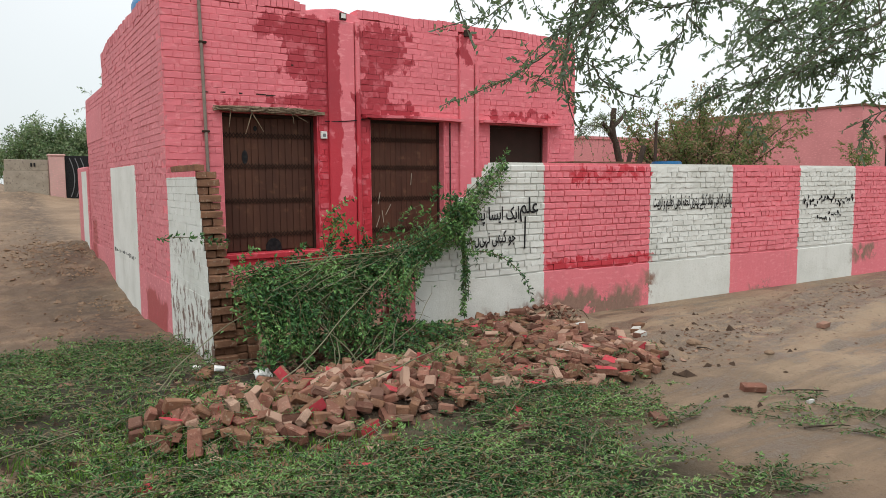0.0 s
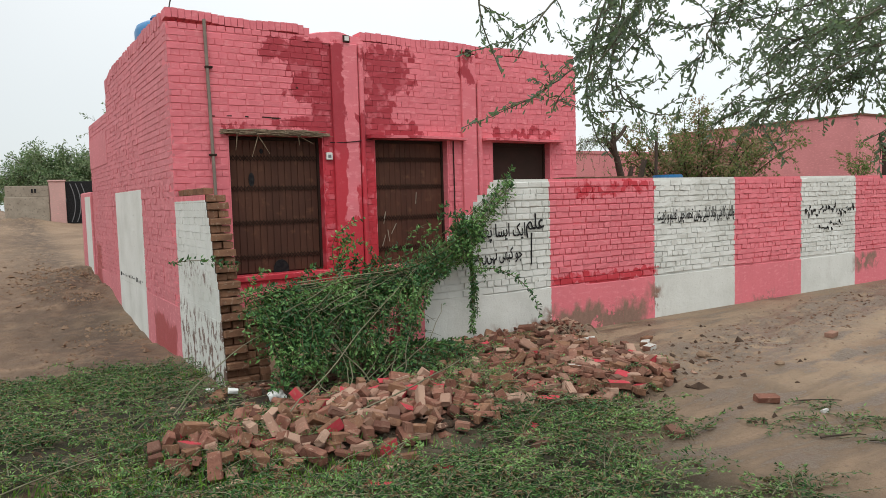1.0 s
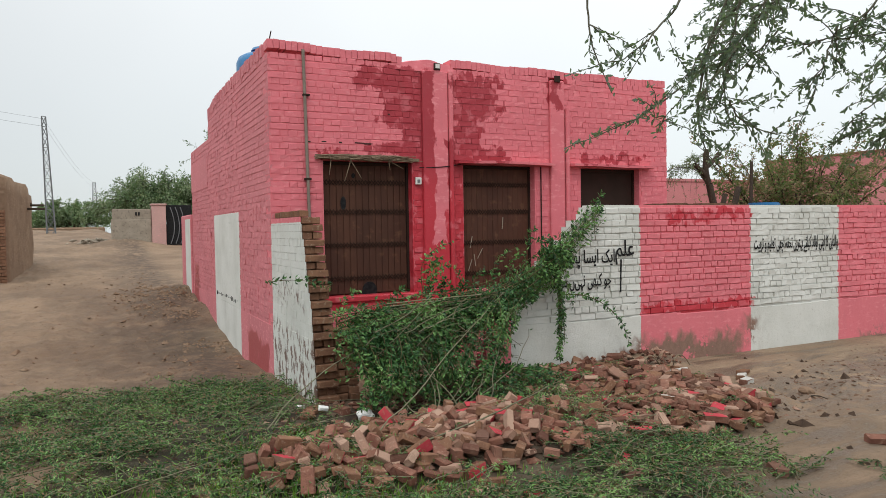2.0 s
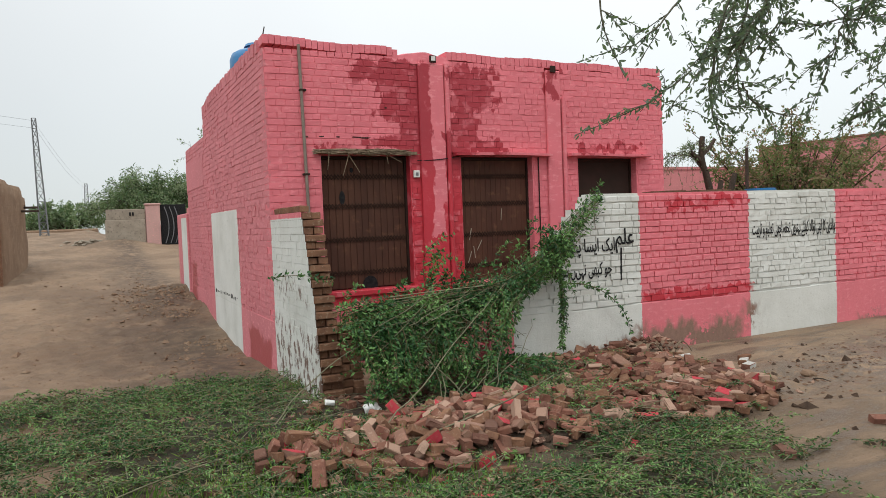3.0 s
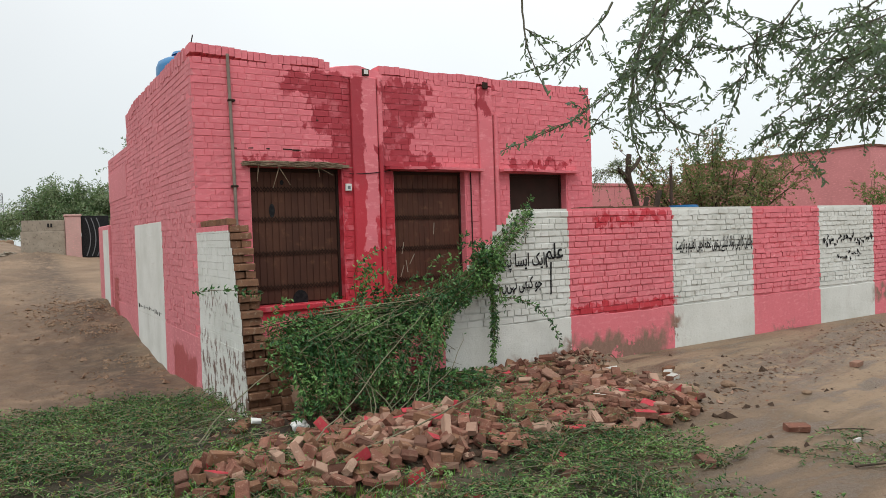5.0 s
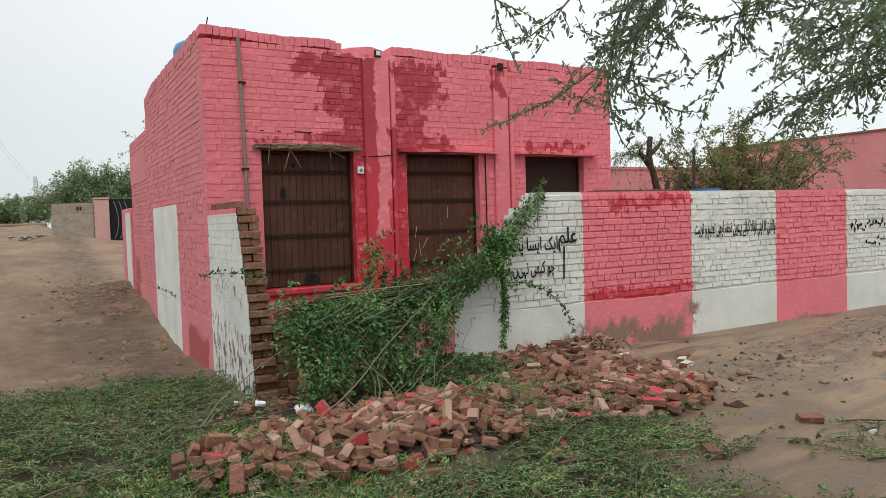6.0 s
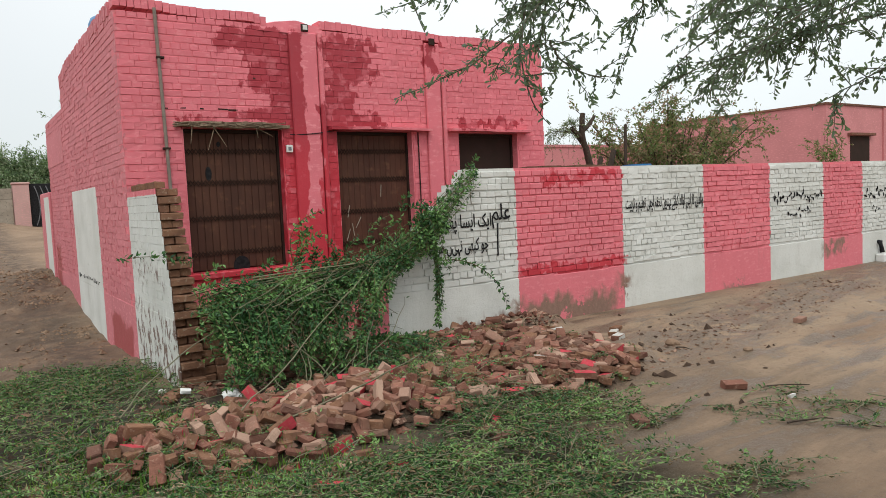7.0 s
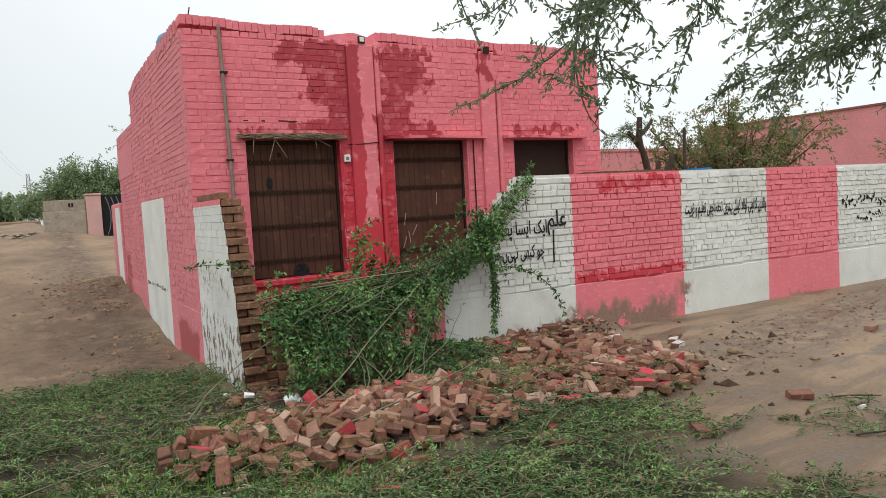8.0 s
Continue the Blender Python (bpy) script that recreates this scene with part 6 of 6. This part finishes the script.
pollard = thing("pollarded_trunk", "bare pollarded tree trunk with cut stubs and few leaves", "tree")
pt = [(bez((8.75, 0.6, -0.1), (8.7, 0.6, 1.6), (8.35, 0.6, 2.6), 10, 0.01), 0.10, 0.06), (bez((8.35, 0.6, 2.6), (8.2, 0.6, 2.85), (8.3, 0.6, 3.22), 8, 0.01), 0.06, 0.05),
      (bez((8.3, 0.6, 2.75), (8.15, 0.6, 2.85), (8.0, 0.6, 2.95), 6, 0.01), 0.05, 0.04), (bez((8.3, 0.6, 2.9), (8.5, 0.6, 3.0), (8.62, 0.6, 3.18), 6, 0.01), 0.05, 0.03),
      (bez((8.75, 0.6, 1.6), (9.0, 0.6, 2.1), (9.15, 0.6, 2.55), 8, 0.01), 0.07, 0.05), (bez((8.75, 0.6, 1.4), (8.6, 0.6, 2.0), (8.78, 0.6, 2.42), 8, 0.01), 0.06, 0.045),
      (bez((9.55, 0.7, -0.1), (9.6, 0.7, 2.0), (9.62, 0.7, 3.05), 8, 0.01), 0.04, 0.03)]
link("trunk", tube_mesh("trunk", pt, 8), m_bark, pollard)
bo = [(np.array((8.3, 0.6, 2.6)), np.array((8.0, 0.7, 3.1)), np.array((7.3 + 0.3 * k, 0.8, 2.7 + 0.12 * k)), 0.012) for k in range(5)]
tree_parts(pollard, bo, m_fartree, 12, 16, (0.04, 0.07), (0.012, 0.02), 0.8, 0.3, (0.2, 0.4))
bin_ = thing("blue_drum", "blue plastic drum standing behind the boundary wall", "drum")
bm = bmesh.new()
bmesh.ops.create_cone(bm, cap_ends=True, segments=24, radius1=0.29, radius2=0.29, depth=2.2)
bmesh.ops.bevel(bm, geom=[e for e in bm.edges if abs(e.verts[0].co.z - e.verts[1].co.z) < 0.01], offset=0.02, segments=2, affect="EDGES")
part("drum_body", bm, m_blue, bin_).location = (9.35, 0.2, 1.12)

sapling = thing("twiggy_tree", "thin twiggy tree behind the low lane wall", "tree")
bo = [(np.array((1.25, 9.6, 1.6)), np.array((0.95 - 0.1 * k, 9.6, 3.0)), np.array((1.3 - 0.17 * k, 9.4 + 0.3 * rng.normal(), 3.9 + 0.35 * rng.random())), 0.014) for k in range(7)]
tree_parts(sapling, bo, m_fartree, 10, 16, (0.05, 0.09), (0.02, 0.035), 0.2, 0.5, (0.2, 0.5), trunk=[([(1.25, 9.6, 0.2), (1.25, 9.6, 1.65)], 0.05, 0.04)])


sprig = thing("twiggy_tree", "slender leafy sapling behind the boundary wall", "tree")
bo = [(np.array((16.2, 0.2, 1.2)), np.array((16.2 + 0.1 * k, 0.2, 2.2)), np.array((15.6 + 0.32 * k, 0.2 + 0.2 * rng.normal(), 2.6 + 0.45 * rng.random())), 0.012) for k in range(6)]
tree_parts(sprig, bo, m_shrub, 9, 10, (0.07, 0.12), (0.03, 0.05), 0.4, 0.5, (0.25, 0.5), trunk=[([(16.2, 0.2, -0.1), (16.2, 0.2, 1.25)], 0.04, 0.03)])
lo, hi = [], []
for _ in range(4200):     # debris along the foot of the lane wall
    x, y = -0.06 - abs(random.gauss(0, 0.55)), random.uniform(-0.5, 10)
    if random.random() < 0.35:
        x, y = random.gauss(-0.9, 0.35), random.gauss(8.5, 1.3)
    if noise.noise(Vector((1.6 * x, 1.1 * y, 4.0))) + 0.5 * noise.noise(Vector((5 * x, 4 * y, 2.0))) < 0.08:
        continue
    s = abs(random.gauss(0, 0.016)) + 0.004
    z = float(land(x, y))
    lo.append((x, y, z)), hi.append((s * 1.4, s, s * 0.8))
tagged(link("lane_debris", many_rocks("lane_debris", lo, hi), m_mud), "dark brick crumbs and dirt along the wall foot", "rubble", kind="stuff")
lo, hi = [], []
for _ in range(260):      # pale chips in the lane
    x, y = random.gauss(-0.8, 0.45), random.gauss(8.0, 1.2)
    if random.random() < 0.35:
        x, y = random.uniform(-3.5, -0.2), random.uniform(0.3, 14)
    if x > -0.1:
        continue
    s = abs(random.gauss(0, 0.022)) + 0.008
    lo.append((x, y, float(land(x, y)) + 0.006)), hi.append((s * 1.4, s, s * 0.7))
tagged(link("mortar_chips", many_rocks("mortar_chips", lo, hi), m_mud), "pale chips of mortar and rubbish in the lane", "rubble", kind="stuff")


lo, hi = [], []
for _ in range(130):
    x, y = random.gauss(-2.15, 0.35), random.gauss(31.0, 0.8)
    q = random.uniform(0.03, 0.11)
    lo.append((x, y, float(land(x, y)) + random.uniform(0, 0.22))), hi.append((q * 1.5, q, q * 0.8))
tagged(link("rubbish_pile", many_rocks("rubbish_pile", lo, hi), m_conc), "pile of pale rubble and rubbish beside the compound wall", "rubble", kind="stuff")


def broad_tree(x, y, z, h, r, label, n=30, leaf=0.16):
    th = thing("tree", label, "tree", "far trees")
    top = np.array((x, y, z + h * 0.3))
    bo = []
    for k in range(n):
        a, q = rng.uniform(0, 2 * np.pi), rng.uniform(0.2, 1.0) ** 0.6
        e = np.array((x + r * q * math.cos(a), y + r * 0.8 * q * math.sin(a), z + h * (1.0 - 0.45 * q * q) - 0.3 * h * rng.random()))
        bo.append((top, (top + e) / 2 + np.array((0, 0, 0.15 * h)), e, 0.05))
    tree_parts(th, bo, m_fartree, 26, 14, (leaf * 0.6, leaf * 1.2), (leaf * 0.25, leaf * 0.45), 0.4, 0.3, (0.4, 1.0), trunk=[([(x, y, z - 0.2), (x + 0.1, y, z + h * 0.15), tuple(top)], 0.2, 0.14)], spread=0.08)


broad_tree(1.2, 31.0, 1.2, 4.3, 3.3, "spreading green acacia behind the compound wall", 90)
broad_tree(-3.6, 62.0, 0.8, 4.4, 4.6, "distant green tree beyond the lane", 26, 0.3)
broad_tree(-9.0, 72.0, 0.8, 4.6, 5.2, "distant green tree beyond the lane", 24, 0.34)
broad_tree(-16.5, 76.0, 0.8, 4.6, 5.6, "distant green tree beyond the lane", 24, 0.34)
broad_tree(21.0, 19.5, 0.0, 5.2, 3.0, "green tree behind the far yard wall", 26, 0.2)

# ---- bricks of the walls, course by course ----
HOLES = [(a - 0.012, b + 0.012, c, d) for a, b, c, d in DOORS] + [(2.15, 2.64, -1, 5), (4.325, 4.61, -1, 5), (2.02, 2.14, 2.45, 2.57)]
random.seed(11)
lay(front, "x", 0.0, FX, 0.0, TOP, 0.0, m_front, top=front_top, holes=HOLES, zone=lambda u, z: u < 2.0 and z > 2.84, proud=0.003, joint=0.008, filled=0.4, uneven=0.005)
lay(lane_wall, "y", 0.0, 5.34, 0.0, 4.15, 0.0, m_lane, zone=lambda u, z: u < 2.2 and 2.3 < z < 4.0, proud=0.003, joint=0.008, filled=0.4, holes=[(-1, 9, -1, 0.6)], uneven=0.006)
lay(lane_wall, "y", 5.34, 8.1, 0.0, 3.66, 0.0, m_lane, proud=0.003, joint=0.008, filled=0.4, holes=[(-1, 9, -1, 0.6), (5.55, 9, 2.72, 3.32)], phase=1)
lay(wall, "x", 2.0, WEND, 0.0, WTOP - 0.005, WF, m_wall, left=lambda z: broken(z), zone=lambda u, z: 3.5 < u < 6.42 and z > 1.0, holes=[(0, 40, -1, 0.64)], proud=0.013, joint=0.013, filled=0.35, uneven=0.0065)

# open joints where the mortar has washed out, their shade laid on as dark strips
random.seed(5)
for x, z, w in ((1.22, 3.006, 0.13), (1.36, 3.001, 0.15), (0.72, 3.006, 0.07), (0.95, 3.003, 0.05), (0.52, 3.0, 0.05), (1.66, 3.42, 0.03)):
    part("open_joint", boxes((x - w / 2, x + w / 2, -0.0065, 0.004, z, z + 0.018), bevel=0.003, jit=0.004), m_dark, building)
